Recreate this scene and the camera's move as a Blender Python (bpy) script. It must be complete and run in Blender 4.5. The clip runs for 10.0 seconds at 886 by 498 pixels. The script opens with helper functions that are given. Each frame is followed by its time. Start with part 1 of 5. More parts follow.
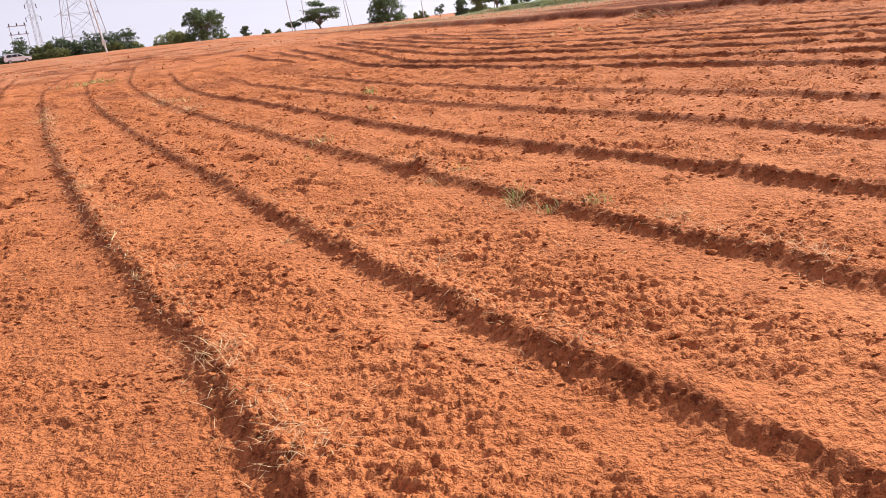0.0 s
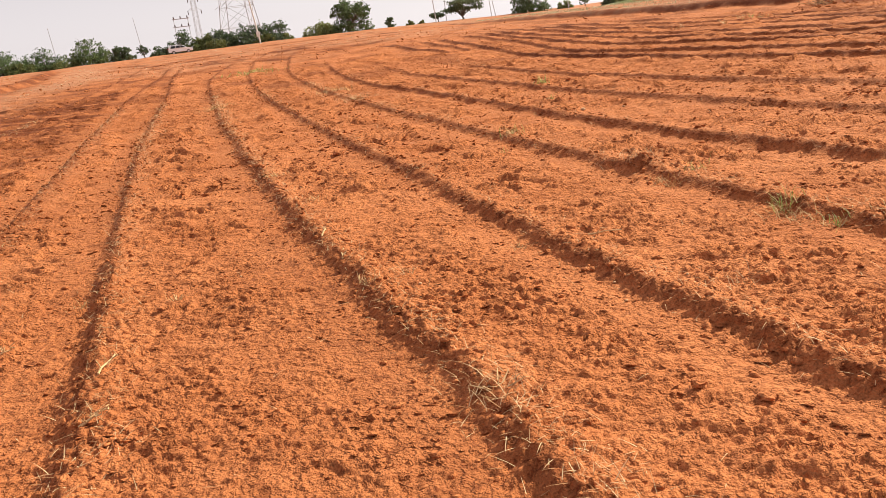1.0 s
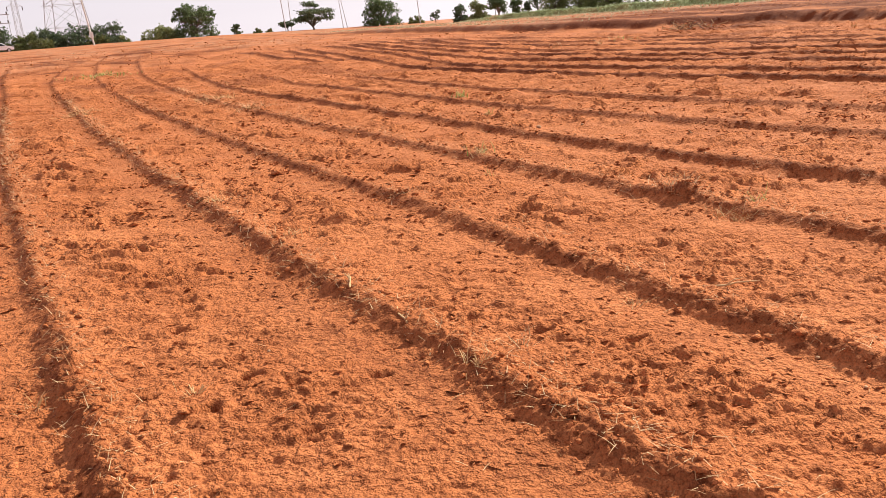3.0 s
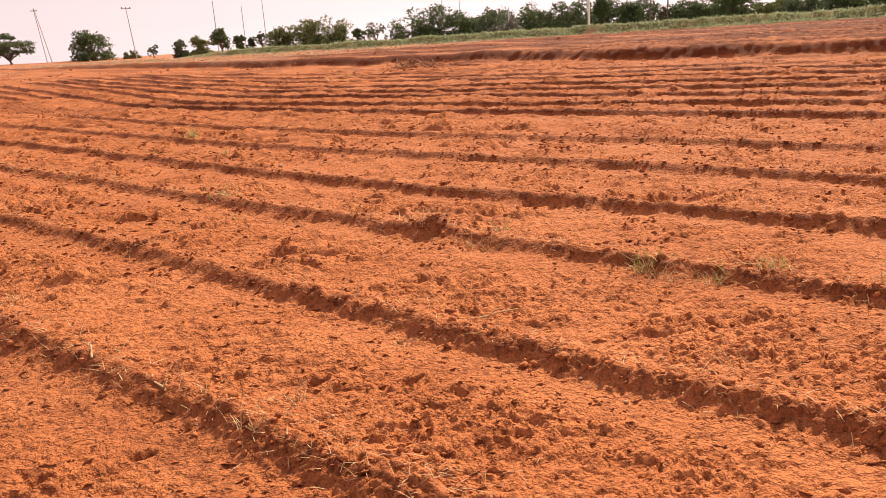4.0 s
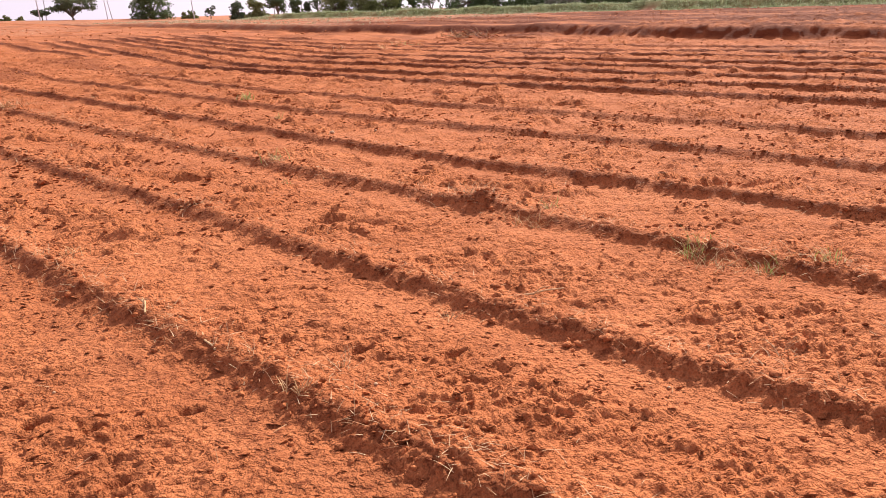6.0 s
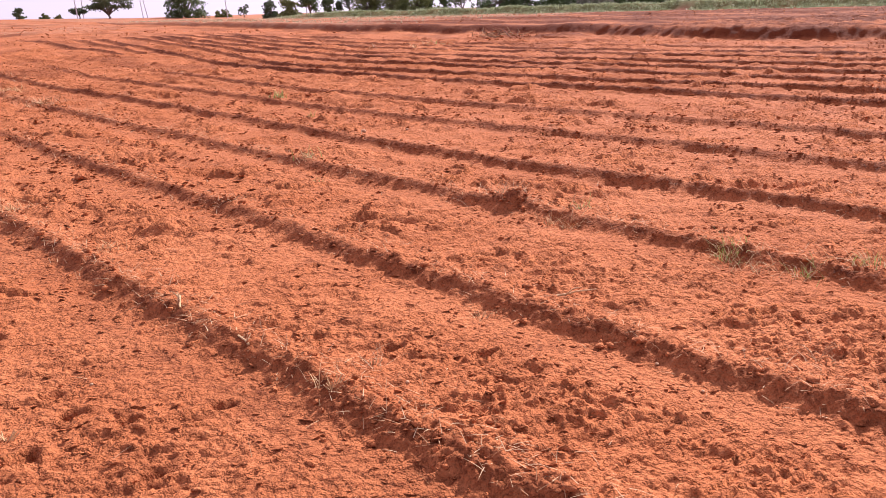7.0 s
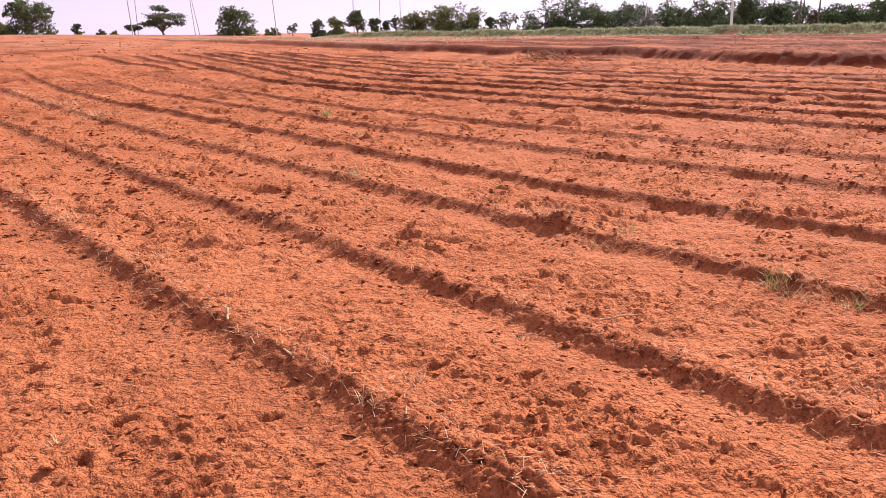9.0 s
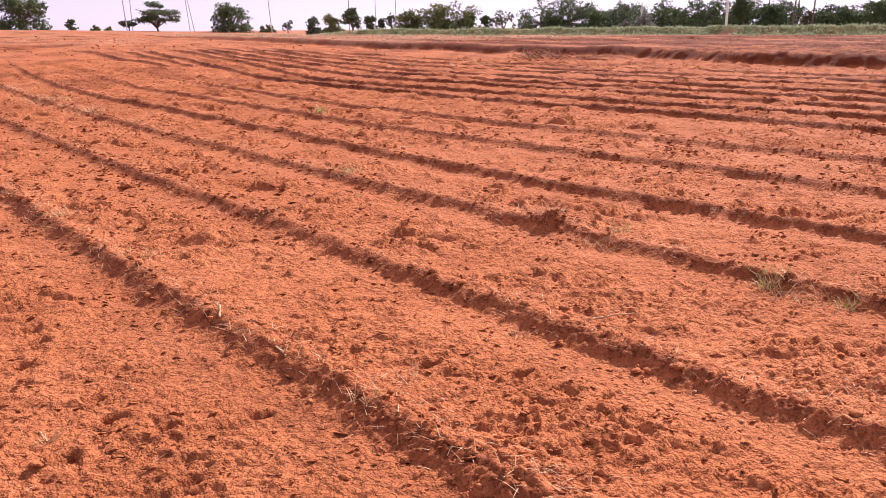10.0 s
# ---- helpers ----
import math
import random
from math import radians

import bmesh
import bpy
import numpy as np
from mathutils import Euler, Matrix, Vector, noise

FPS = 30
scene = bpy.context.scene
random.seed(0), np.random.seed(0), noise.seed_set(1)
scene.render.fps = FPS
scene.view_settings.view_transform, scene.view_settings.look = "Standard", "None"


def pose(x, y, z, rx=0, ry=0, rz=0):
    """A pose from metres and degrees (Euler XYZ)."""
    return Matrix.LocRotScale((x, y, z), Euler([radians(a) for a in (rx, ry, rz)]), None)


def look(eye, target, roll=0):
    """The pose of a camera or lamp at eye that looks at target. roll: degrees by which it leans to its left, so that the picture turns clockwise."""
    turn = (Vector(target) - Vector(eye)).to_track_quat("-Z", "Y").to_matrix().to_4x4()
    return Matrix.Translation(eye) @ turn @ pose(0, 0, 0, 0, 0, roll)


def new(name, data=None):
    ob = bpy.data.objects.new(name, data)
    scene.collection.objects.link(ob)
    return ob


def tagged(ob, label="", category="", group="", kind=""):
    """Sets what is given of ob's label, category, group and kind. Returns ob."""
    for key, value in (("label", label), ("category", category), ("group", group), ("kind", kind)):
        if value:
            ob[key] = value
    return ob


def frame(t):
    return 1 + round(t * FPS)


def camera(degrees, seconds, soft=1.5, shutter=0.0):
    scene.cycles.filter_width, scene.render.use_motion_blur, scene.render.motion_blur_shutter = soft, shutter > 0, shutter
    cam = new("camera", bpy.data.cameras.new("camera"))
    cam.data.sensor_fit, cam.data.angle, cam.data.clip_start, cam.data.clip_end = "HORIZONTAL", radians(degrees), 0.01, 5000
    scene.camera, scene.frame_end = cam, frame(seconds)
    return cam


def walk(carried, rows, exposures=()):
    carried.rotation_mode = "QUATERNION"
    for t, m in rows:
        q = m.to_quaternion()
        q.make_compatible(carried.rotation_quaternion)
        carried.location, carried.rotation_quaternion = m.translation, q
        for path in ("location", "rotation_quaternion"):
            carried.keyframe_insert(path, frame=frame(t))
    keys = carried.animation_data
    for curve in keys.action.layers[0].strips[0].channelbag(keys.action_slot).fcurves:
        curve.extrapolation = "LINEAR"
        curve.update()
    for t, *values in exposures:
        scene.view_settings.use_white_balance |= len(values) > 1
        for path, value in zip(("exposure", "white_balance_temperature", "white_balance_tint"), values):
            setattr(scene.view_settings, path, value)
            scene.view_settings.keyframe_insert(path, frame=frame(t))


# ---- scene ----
cam = camera(58.4, 10.0, soft=0.4)
PATH = [
    (0, (0.113, 0.134, 1.466), (0.948, 1.862, 0.901), -7.1),
    (0.5, (-0.145, 0.585, 1.498), (0.528, 2.387, 0.949), -7.7),
    (1, (-0.305, 1.085, 1.465), (0.229, 2.934, 0.92), -7.5),
    (1.5, (-0.568, 1.536, 1.487), (-0.133, 3.413, 0.949), -6.6),
    (2, (-0.891, 1.973, 1.494), (-0.466, 3.849, 0.947), -5.6),
    (2.5, (-1.03, 2.402, 1.477), (-0.469, 4.242, 0.928), -4.9),
    (3, (-1.093, 2.797, 1.488), (-0.197, 4.497, 0.933), -4.8),
    (3.2, (-1.121, 2.921, 1.485), (-0.045, 4.514, 0.931), -4.8),
    (4.3, (-1.098, 2.981, 1.525), (0.339, 4.27, 1.001), -3.6),
    (4.5, (-1.104, 2.966, 1.516), (0.319, 4.262, 0.97), -3.2),
    (5, (-1.116, 2.993, 1.539), (0.274, 4.313, 0.967), -2.4),
    (5.5, (-1.118, 2.99, 1.534), (0.239, 4.342, 0.957), -2.1),
    (7, (-1.14, 3.007, 1.532), (0.133, 4.436, 0.951), -1.8),
    (7.5, (-1.149, 3.02, 1.531), (0.104, 4.472, 0.962), -1.7),
    (8, (-1.155, 3.027, 1.531), (0.077, 4.501, 0.977), -1.5),
    (8.5, (-1.163, 3.014, 1.539), (0.052, 4.508, 0.999), -1.3),
    (9, (-1.178, 3.011, 1.542), (0.03, 4.514, 1.01), -1.0),
    (9.5, (-1.174, 3.012, 1.538), (0.036, 4.512, 1.006), -0.8),
    (10, (-1.168, 3.014, 1.538), (0.05, 4.507, 1.002), -0.6),
]
EXPOSURE = [(0.0, 0.65, 6250, 0), (0.5, 0.65, 6350, 2), (1.0, 0.62, 7250, -5), (1.5, 0.64, 7000, -3), (2.0, 0.61, 6800, 0), (2.5, 0.62, 6750, 1), (3.0, 0.64, 7000, 0),
            (4.5, 0.53, 8250, 15), (5.0, 0.53, 7200, 13), (5.5, 0.63, 6850, 8), (7.0, 0.65, 6250, 21), (7.5, 0.64, 6150, 20), (8.0, 0.64, 6100, 22), (9.0, 0.62, 6350, 23), (10.0, 0.62, 6350, 23)]
walk(cam, [(t, look(eye, target, roll)) for t, eye, target, roll in PATH], EXPOSURE)

# ---- light: a bright hazy sky with the sun veiled, ahead and to the east of the field ----
SUN_AZ, SUN_EL = 72.0, 35.0
world = bpy.data.worlds.new("hazy_sky")
scene.world = world
world.use_nodes = True
wn, wl = world.node_tree.nodes, world.node_tree.links
sky = wn.new("ShaderNodeTexSky")
sky.sky_type = 'NISHITA'
sky.sun_disc = False
sky.sun_elevation, sky.sun_rotation = radians(SUN_EL), radians(SUN_AZ)
sky.air_density, sky.dust_density, sky.ozone_density = 1.0, 0.3, 1.0
pale = wn.new("ShaderNodeHueSaturation")
pale.inputs["Saturation"].default_value = 0.12
wl.new(sky.outputs["Color"], pale.inputs["Color"])
haze = wn.new("ShaderNodeMix")
haze.data_type = 'RGBA'
haze.inputs["Factor"].default_value = 0.38
haze.inputs["B"].default_value = (11.8, 11.0, 12.2, 1)
wl.new(pale.outputs["Color"], haze.inputs["A"])
veil = wn.new("ShaderNodeMix")
veil.data_type, veil.blend_type = 'RGBA', 'MULTIPLY'
veil.inputs["Factor"].default_value = 1.0
veil.inputs["B"].default_value = (1.0, 0.925, 1.06, 1)
wl.new(haze.outputs["Result"], veil.inputs["A"])
wl.new(veil.outputs["Result"], wn["Background"].inputs["Color"])
wn["Background"].inputs["Strength"].default_value = 0.065
sun = new("sun", bpy.data.lights.new("sun", "SUN"))
sun.data.energy, sun.data.angle, sun.data.color = 5.0, radians(2.5), (1.0, 0.95, 0.88)
sun_dir = Vector((math.sin(radians(SUN_AZ)) * math.cos(radians(SUN_EL)), math.cos(radians(SUN_AZ)) * math.cos(radians(SUN_EL)), math.sin(radians(SUN_EL))))
sun.matrix_world = look(sun_dir * 300, (0, 0, 0))


# ---- materials ----
def material(name, rough=0.8, metal=0.0, spec=0.3):
    m = bpy.data.materials.new(name)
    m.use_nodes = True
    n, l = m.node_tree.nodes, m.node_tree.links
    b = n["Principled BSDF"]
    b.inputs["Roughness"].default_value, b.inputs["Metallic"].default_value = rough, metal
    b.inputs["Specular IOR Level"].default_value = spec
    return m, n, l, b


def noise_node(n, l, scale, detail=4.0, rough=0.6, coord=None):
    t = n.new("ShaderNodeTexNoise")
    t.inputs["Scale"].default_value, t.inputs["Detail"].default_value, t.inputs["Roughness"].default_value = scale, detail, rough
    if coord is not None:
        l.new(coord, t.inputs["Vector"])
    return t.outputs["Fac"]


def ramp_node(n, l, fac, stops):
    r = n.new("ShaderNodeValToRGB")
    while len(r.color_ramp.elements) < len(stops):
        r.color_ramp.elements.new(0.5)
    for e, (p, c) in zip(r.color_ramp.elements, stops):
        e.position, e.color = p, (*c, 1)
    l.new(fac, r.inputs["Fac"])
    return r.outputs["Color"]


def mix_node(n, l, fac, a, b, kind='MIX'):
    x = n.new("ShaderNodeMix")
    x.data_type, x.blend_type = 'RGBA', kind
    for key, v in (("Factor", fac), ("A", a), ("B", b)):
        if isinstance(v, (int, float)):
            x.inputs[key].default_value = v
        elif isinstance(v, tuple):
            x.inputs[key].default_value = (*v, 1)
        else:
            l.new(v, x.inputs[key])
    return x.outputs["Result"]


def maths(n, l, op, a, b=0.0, clamp=False):
    x = n.new("ShaderNodeMath")
    x.operation, x.use_clamp = op, clamp
    for i, v in enumerate((a, b)):
        if isinstance(v, (int, float)):
            x.inputs[i].default_value = v
        else:
            l.new(v, x.inputs[i])
    return x.outputs[0]


def between(n, l, v, lo, hi, out0=0.0, out1=1.0):
    x = n.new("ShaderNodeMapRange")
    x.interpolation_type = 'SMOOTHSTEP'
    for key, q in (("From Min", lo), ("From Max", hi), ("To Min", out0), ("To Max", out1)):
        x.inputs[key].default_value = q
    l.new(v, x.inputs["Value"])
    return x.outputs["Result"]


def soil_material():
    m, n, l, b = material("red_soil", 0.95, 0, 0.12)
    pos = n.new("ShaderNodeNewGeometry").outputs["Position"]
    att = n.new("ShaderNodeAttribute")
    att.attribute_name = "turned_shade"
    turned_shade = att.outputs["Fac"]
    att2 = n.new("ShaderNodeAttribute")
    att2.attribute_name = "stubble"
    stubble = att2.outputs["Fac"]
    broad = noise_node(n, l, 0.7, 4, 0.6, pos)
    mid = noise_node(n, l, 13.0, 5, 0.65, pos)
    crumbs = noise_node(n, l, 38.0, 4, 0.62, pos)
    fine = noise_node(n, l, 110.0, 3, 0.7, pos)
    dry = ramp_node(n, l, broad, [(0.3, (0.455, 0.142, 0.052)), (0.7, (0.575, 0.199, 0.080))])
    # colour of damp soil, also of the shade painted on ridges, bank and hollows
    damp_shade = ramp_node(n, l, crumbs, [(0.3, (0.090, 0.020, 0.007)), (0.7, (0.20, 0.050, 0.018))])
    # dark flecks in the crust colour: shadows under clods and lips, painted as noise
    shade_flecks = maths(n, l, 'ADD', maths(n, l, 'ADD', between(n, l, noise_node(n, l, 2.4, 5, 0.62, pos), 0.54, 0.66, 0.0, 0.22), between(n, l, mid, 0.55, 0.62, 0.0, 0.36)), between(n, l, crumbs, 0.54, 0.61, 0.0, 0.42))
    lvl = maths(n, l, 'ADD', shade_flecks, turned_shade, True)
    col = mix_node(n, l, lvl, dry, damp_shade)
    grain = ramp_node(n, l, fine, [(0.34, (0.78, 0.76, 0.74)), (0.5, (1, 1, 1)), (0.68, (1.12, 1.15, 1.18))])
    col = mix_node(n, l, 1.0, col, grain, 'MULTIPLY')
    # pale dry stubble on the headland
    straw = ramp_node(n, l, noise_node(n, l, 1.6, 6, 0.7, pos), [(0.38, (0.38, 0.130, 0.066)), (0.62, (0.50, 0.29, 0.18))])
    col = mix_node(n, l, stubble, col, straw)
    att3 = n.new("ShaderNodeAttribute")
    att3.attribute_name = "turf"
    sward = ramp_node(n, l, noise_node(n, l, 3.0, 5, 0.7, pos), [(0.35, (0.10, 0.12, 0.04)), (0.65, (0.27, 0.27, 0.12))])
    col = mix_node(n, l, att3.outputs["Fac"], col, sward)
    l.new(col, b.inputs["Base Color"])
    bump = n.new("ShaderNodeBump")
    bump.inputs["Strength"].default_value, bump.inputs["Distance"].default_value = 1.0, 0.024
    # crumbly crust: grains over lumps of two to eight centimetres, with broken plate edges
    plates = maths(n, l, 'ADD', between(n, l, noise_node(n, l, 17.0, 4, 0.6, pos), 0.42, 0.60, 0.0, 0.40), between(n, l, noise_node(n, l, 33.0, 3, 0.6, pos), 0.44, 0.62, 0.0, 0.26))
    relief = maths(n, l, 'ADD', maths(n, l, 'MULTIPLY', mid, 0.45), maths(n, l, 'ADD', maths(n, l, 'MULTIPLY', crumbs, 0.55), maths(n, l, 'MULTIPLY', fine, 0.16)))
    relief = maths(n, l, 'ADD', relief, plates)
    l.new(relief, bump.inputs["Height"])
    l.new(bump.outputs["Normal"], b.inputs["Normal"])
    return m


def leaf_material(name, dark, light):
    m, n, l, b = material(name, 0.6, 0, 0.25)
    g = n.new("ShaderNodeNewGeometry")
    info = n.new("ShaderNodeObjectInfo")
    f = maths(n, l, 'ADD', maths(n, l, 'MULTIPLY', g.outputs["Random Per Island"], 0.75), maths(n, l, 'MULTIPLY', info.outputs["Random"], 0.25))
    col = ramp_node(n, l, f, [(0.0, dark), (1.0, light)])
    l.new(col, b.inputs["Base Color"])
    tr = n.new("ShaderNodeBsdfTranslucent")
    l.new(col, tr.inputs["Color"])
    ms = n.new("ShaderNodeMixShader")
    ms.inputs[0].default_value = 0.22
    l.new(b.outputs[0], ms.inputs[1])
    l.new(tr.outputs[0], ms.inputs[2])
    l.new(ms.outputs[0], n["Material Output"].inputs["Surface"])
    return m


def grained(name, a, c, scale, rough=0.8, metal=0.0, bump=0.0, spec=0.3):
    m, n, l, b = material(name, rough, metal, spec)
    pos = n.new("ShaderNodeTexCoord").outputs["Object"]
    f = noise_node(n, l, scale, 5, 0.65, pos)
    f2 = noise_node(n, l, scale * 7, 3, 0.6, pos)
    l.new(ramp_node(n, l, maths(n, l, 'ADD', maths(n, l, 'MULTIPLY', f, 0.65), maths(n, l, 'MULTIPLY', f2, 0.35)), [(0.3, a), (0.7, c)]), b.inputs["Base Color"])
    if bump:
        bp = n.new("ShaderNodeBump")
        bp.inputs["Strength"].default_value, bp.inputs["Distance"].default_value = 0.8, bump
        l.new(f2, bp.inputs["Height"])
        l.new(bp.outputs["Normal"], b.inputs["Normal"])
    return m


def island_material(name, a, c, rough=0.8):
    m, n, l, b = material(name, rough, 0, 0.2)
    g = n.new("ShaderNodeNewGeometry")
    l.new(ramp_node(n, l, g.outputs["Random Per Island"], [(0.0, a), (1.0, c)]), b.inputs["Base Color"])
    return m


SOIL = soil_material()
STRAW = island_material("dry_straw", (0.34, 0.15, 0.06), (0.76, 0.54, 0.32))
STRAW_PALE = island_material("pale_straw", (0.50, 0.28, 0.12), (0.76, 0.53, 0.27))
GRASS = leaf_material("green_grass", (0.20, 0.27, 0.11), (0.56, 0.60, 0.36))
GRASS_BLADE = leaf_material("fresh_blade", (0.20, 0.32, 0.06), (0.46, 0.52, 0.18))
DRYGRASS = leaf_material("dry_grass", (0.36, 0.29, 0.16), (0.58, 0.54, 0.36))
LEAF = {"mid": leaf_material("leaf_mid", (0.042, 0.072, 0.030), (0.16, 0.21, 0.08)),
        "dark": leaf_material("leaf_dark", (0.045, 0.07, 0.04), (0.15, 0.19, 0.095)),
        "light": leaf_material("leaf_light", (0.075, 0.10, 0.03), (0.30, 0.31, 0.12)),
        "grey": leaf_material("leaf_grey", (0.13, 0.13, 0.11), (0.30, 0.28, 0.23)),
        "brown": leaf_material("leaf_brown", (0.06, 0.06, 0.03), (0.16, 0.14, 0.08))}
BARK = grained("bark", (0.10, 0.075, 0.055), (0.22, 0.17, 0.13), 4.0, 0.9, 0, 0.02)
WHITEWASH = grained("whitewash", (0.78, 0.76, 0.70), (0.88, 0.87, 0.83), 3.0, 0.85, 0, 0.004)
CONCRETE = grained("pale_concrete", (0.58, 0.57, 0.55), (0.74, 0.73, 0.70), 3.0, 0.85, 0, 0.004)
WEATHERED = grained("weathered_concrete", (0.46, 0.46, 0.49), (0.60, 0.60, 0.62), 3.0, 0.9, 0, 0.004)
STEEL = grained("galvanised_steel", (0.36, 0.37, 0.40), (0.50, 0.51, 0.54), 5.0, 0.6, 0.0)
PORCELAIN = grained("brown_porcelain", (0.06, 0.035, 0.03), (0.11, 0.06, 0.05), 8.0, 0.25)
CARPAINT = grained("white_car_paint", (0.86, 0.87, 0.89), (0.90, 0.90, 0.92), 1.0, 0.25, 0, 0, 0.5)
CARGLASS = grained("tinted_car_glass", (0.015, 0.018, 0.02), (0.03, 0.034, 0.04), 1.0, 0.08, 0, 0, 0.6)
RUBBER = grained("tyre_rubber", (0.02, 0.02, 0.02), (0.04, 0.04, 0.04), 9.0, 0.9)
ALLOY = grained("alloy_rim", (0.45, 0.45, 0.47), (0.6, 0.6, 0.62), 6.0, 0.35, 0.8)
LAMPRED = grained("red_lens", (0.35, 0.02, 0.02), (0.45, 0.03, 0.03), 6.0, 0.2)
LAMPCLEAR = grained("clear_lens", (0.7, 0.72, 0.75), (0.8, 0.82, 0.85), 6.0, 0.1)
STONE = grained("pale_stone", (0.42, 0.22, 0.11), (0.62, 0.40, 0.24), 30.0, 0.8, 0, 0.004)
ROOTWOOD = grained("weathered_root", (0.46, 0.26, 0.12), (0.70, 0.48, 0.26), 20.0, 0.85, 0, 0.003)


# ---- shared geometry helpers ----
def mesh_object(name, verts, faces, mat, parent=None, smooth=False, label=""):
    me = bpy.data.meshes.new(name)
    me.from_pydata([tuple(v) for v in verts], [], [tuple(f) for f in faces])
    me.materials.append(mat)
    if smooth:
        me.shade_smooth()
    ob = new(name, me)
    ob.parent = parent
    return tagged(ob, label)


def part(name, bm, mat, parent, label="", smooth=False):
    me = bpy.data.meshes.new(name)
    bm.to_mesh(me)
    bm.free()
    me.materials.append(mat)
    if smooth:
        me.shade_smooth()
    ob = new(name, me)
    ob.parent = parent
    return tagged(ob, label)


def thing(name, x, y, z, label, category, group="", kind="", turn=0.0):
    ob = new(name)
    ob.empty_display_size = 0.2
    ob.matrix_world = pose(x, y, z, 0, 0, turn)
    return tagged(ob, label, category, group, kind)


def tri_mesh(name, verts, tris, mat, parent=None):
    """A mesh from numpy arrays of corners and triangles."""
    me = bpy.data.meshes.new(name)
    verts, tris = np.asarray(verts, np.float32), np.asarray(tris, np.int32)
    me.vertices.add(len(verts))
    me.vertices.foreach_set("co", verts.ravel())
    me.loops.add(tris.size)
    me.loops.foreach_set("vertex_index", tris.ravel())
    me.polygons.add(len(tris))
    me.polygons.foreach_set("loop_start", np.arange(0, tris.size, tris.shape[1], dtype=np.int32))
    me.update(calc_edges=True)
    me.materials.append(mat)
    ob = new(name, me)
    ob.parent = parent
    return ob


def tube(bm, a, b, ra, rb, sides=6):
    """A tapered round bar from a to b, added to bm."""
    a, b = Vector(a), Vector(b)
    q = (b - a).to_track_quat("Z", "Y")
    rings = []
    for p, r in ((a, ra), (b, rb)):
        rings.append([bm.verts.new(p + q @ Vector((r * math.cos(k * 2 * math.pi / sides), r * math.sin(k * 2 * math.pi / sides), 0))) for k in range(sides)])
    for k in range(sides):
        bm.faces.new((rings[0][k], rings[0][(k + 1) % sides], rings[1][(k + 1) % sides], rings[1][k]))
    bm.faces.new(rings[1])
    bm.faces.new(rings[0][::-1])


def box(bm, x0, y0, z0, x1, y1, z1):
    r = bmesh.ops.create_cube(bm, size=1.0)
    for v in r["verts"]:
        v.co = Vector(((x0 + x1) / 2 + v.co.x * (x1 - x0), (y0 + y1) / 2 + v.co.y * (y1 - y0), (z0 + z1) / 2 + v.co.z * (z1 - z0)))


# ---- the lie of the land ----
TABLE = np.random.RandomState(7).permutation(1024)
TURNS = np.random.RandomState(8).uniform(0, 2 * math.pi, 1024)
WAY_X, WAY_Y = np.cos(TURNS), np.sin(TURNS)


def step01(v):
    v = np.clip(v, 0, 1)
    return v * v * (3 - 2 * v)


def bits(i, j, seed):
    return TABLE[(TABLE[(i + 31 * seed) & 1023] + j) & 1023]


def grain_noise(x, y, wave, seed):
    """Gradient noise of that wavelength, about -1 to 1."""
    x, y = x / wave + 17.3 * seed, y / wave - 9.1 * seed
    i, j = np.floor(x).astype(np.int64), np.floor(y).astype(np.int64)
    fx, fy = x - i, y - j
    u, v = fx * fx * fx * (fx * (6 * fx - 15) + 10), fy * fy * fy * (fy * (6 * fy - 15) + 10)

    def corner(di, dj):
        a = bits(i + di, j + dj, seed)
        return WAY_X[a] * (fx - di) + WAY_Y[a] * (fy - dj)

    low = corner(0, 0) * (1 - u) + corner(1, 0) * u
    high = corner(0, 1) * (1 - u) + corner(1, 1) * u
    return (low * (1 - v) + high * v) * 1.5


def rise(x, y):
    """The gentle climb of the field away from the walker, steepest to the north."""
    dx, dy = x + 1.0, y - 3.0
    d, az = np.hypot(dx, dy), np.degrees(np.arctan2(dx, dy))
    u = step01((az - 5) / 45)
    back = np.clip((np.abs(az) - 75) / 40, 0, 1)
    k = (0.0215 * (1 - u) + 0.003 * u) * (1 - back)
    s = np.clip(d - 14, 0, 112)
    return k * (np.sqrt(s * s + 400) - 20) - 0.003 * np.clip(d - 126, 0, 300)


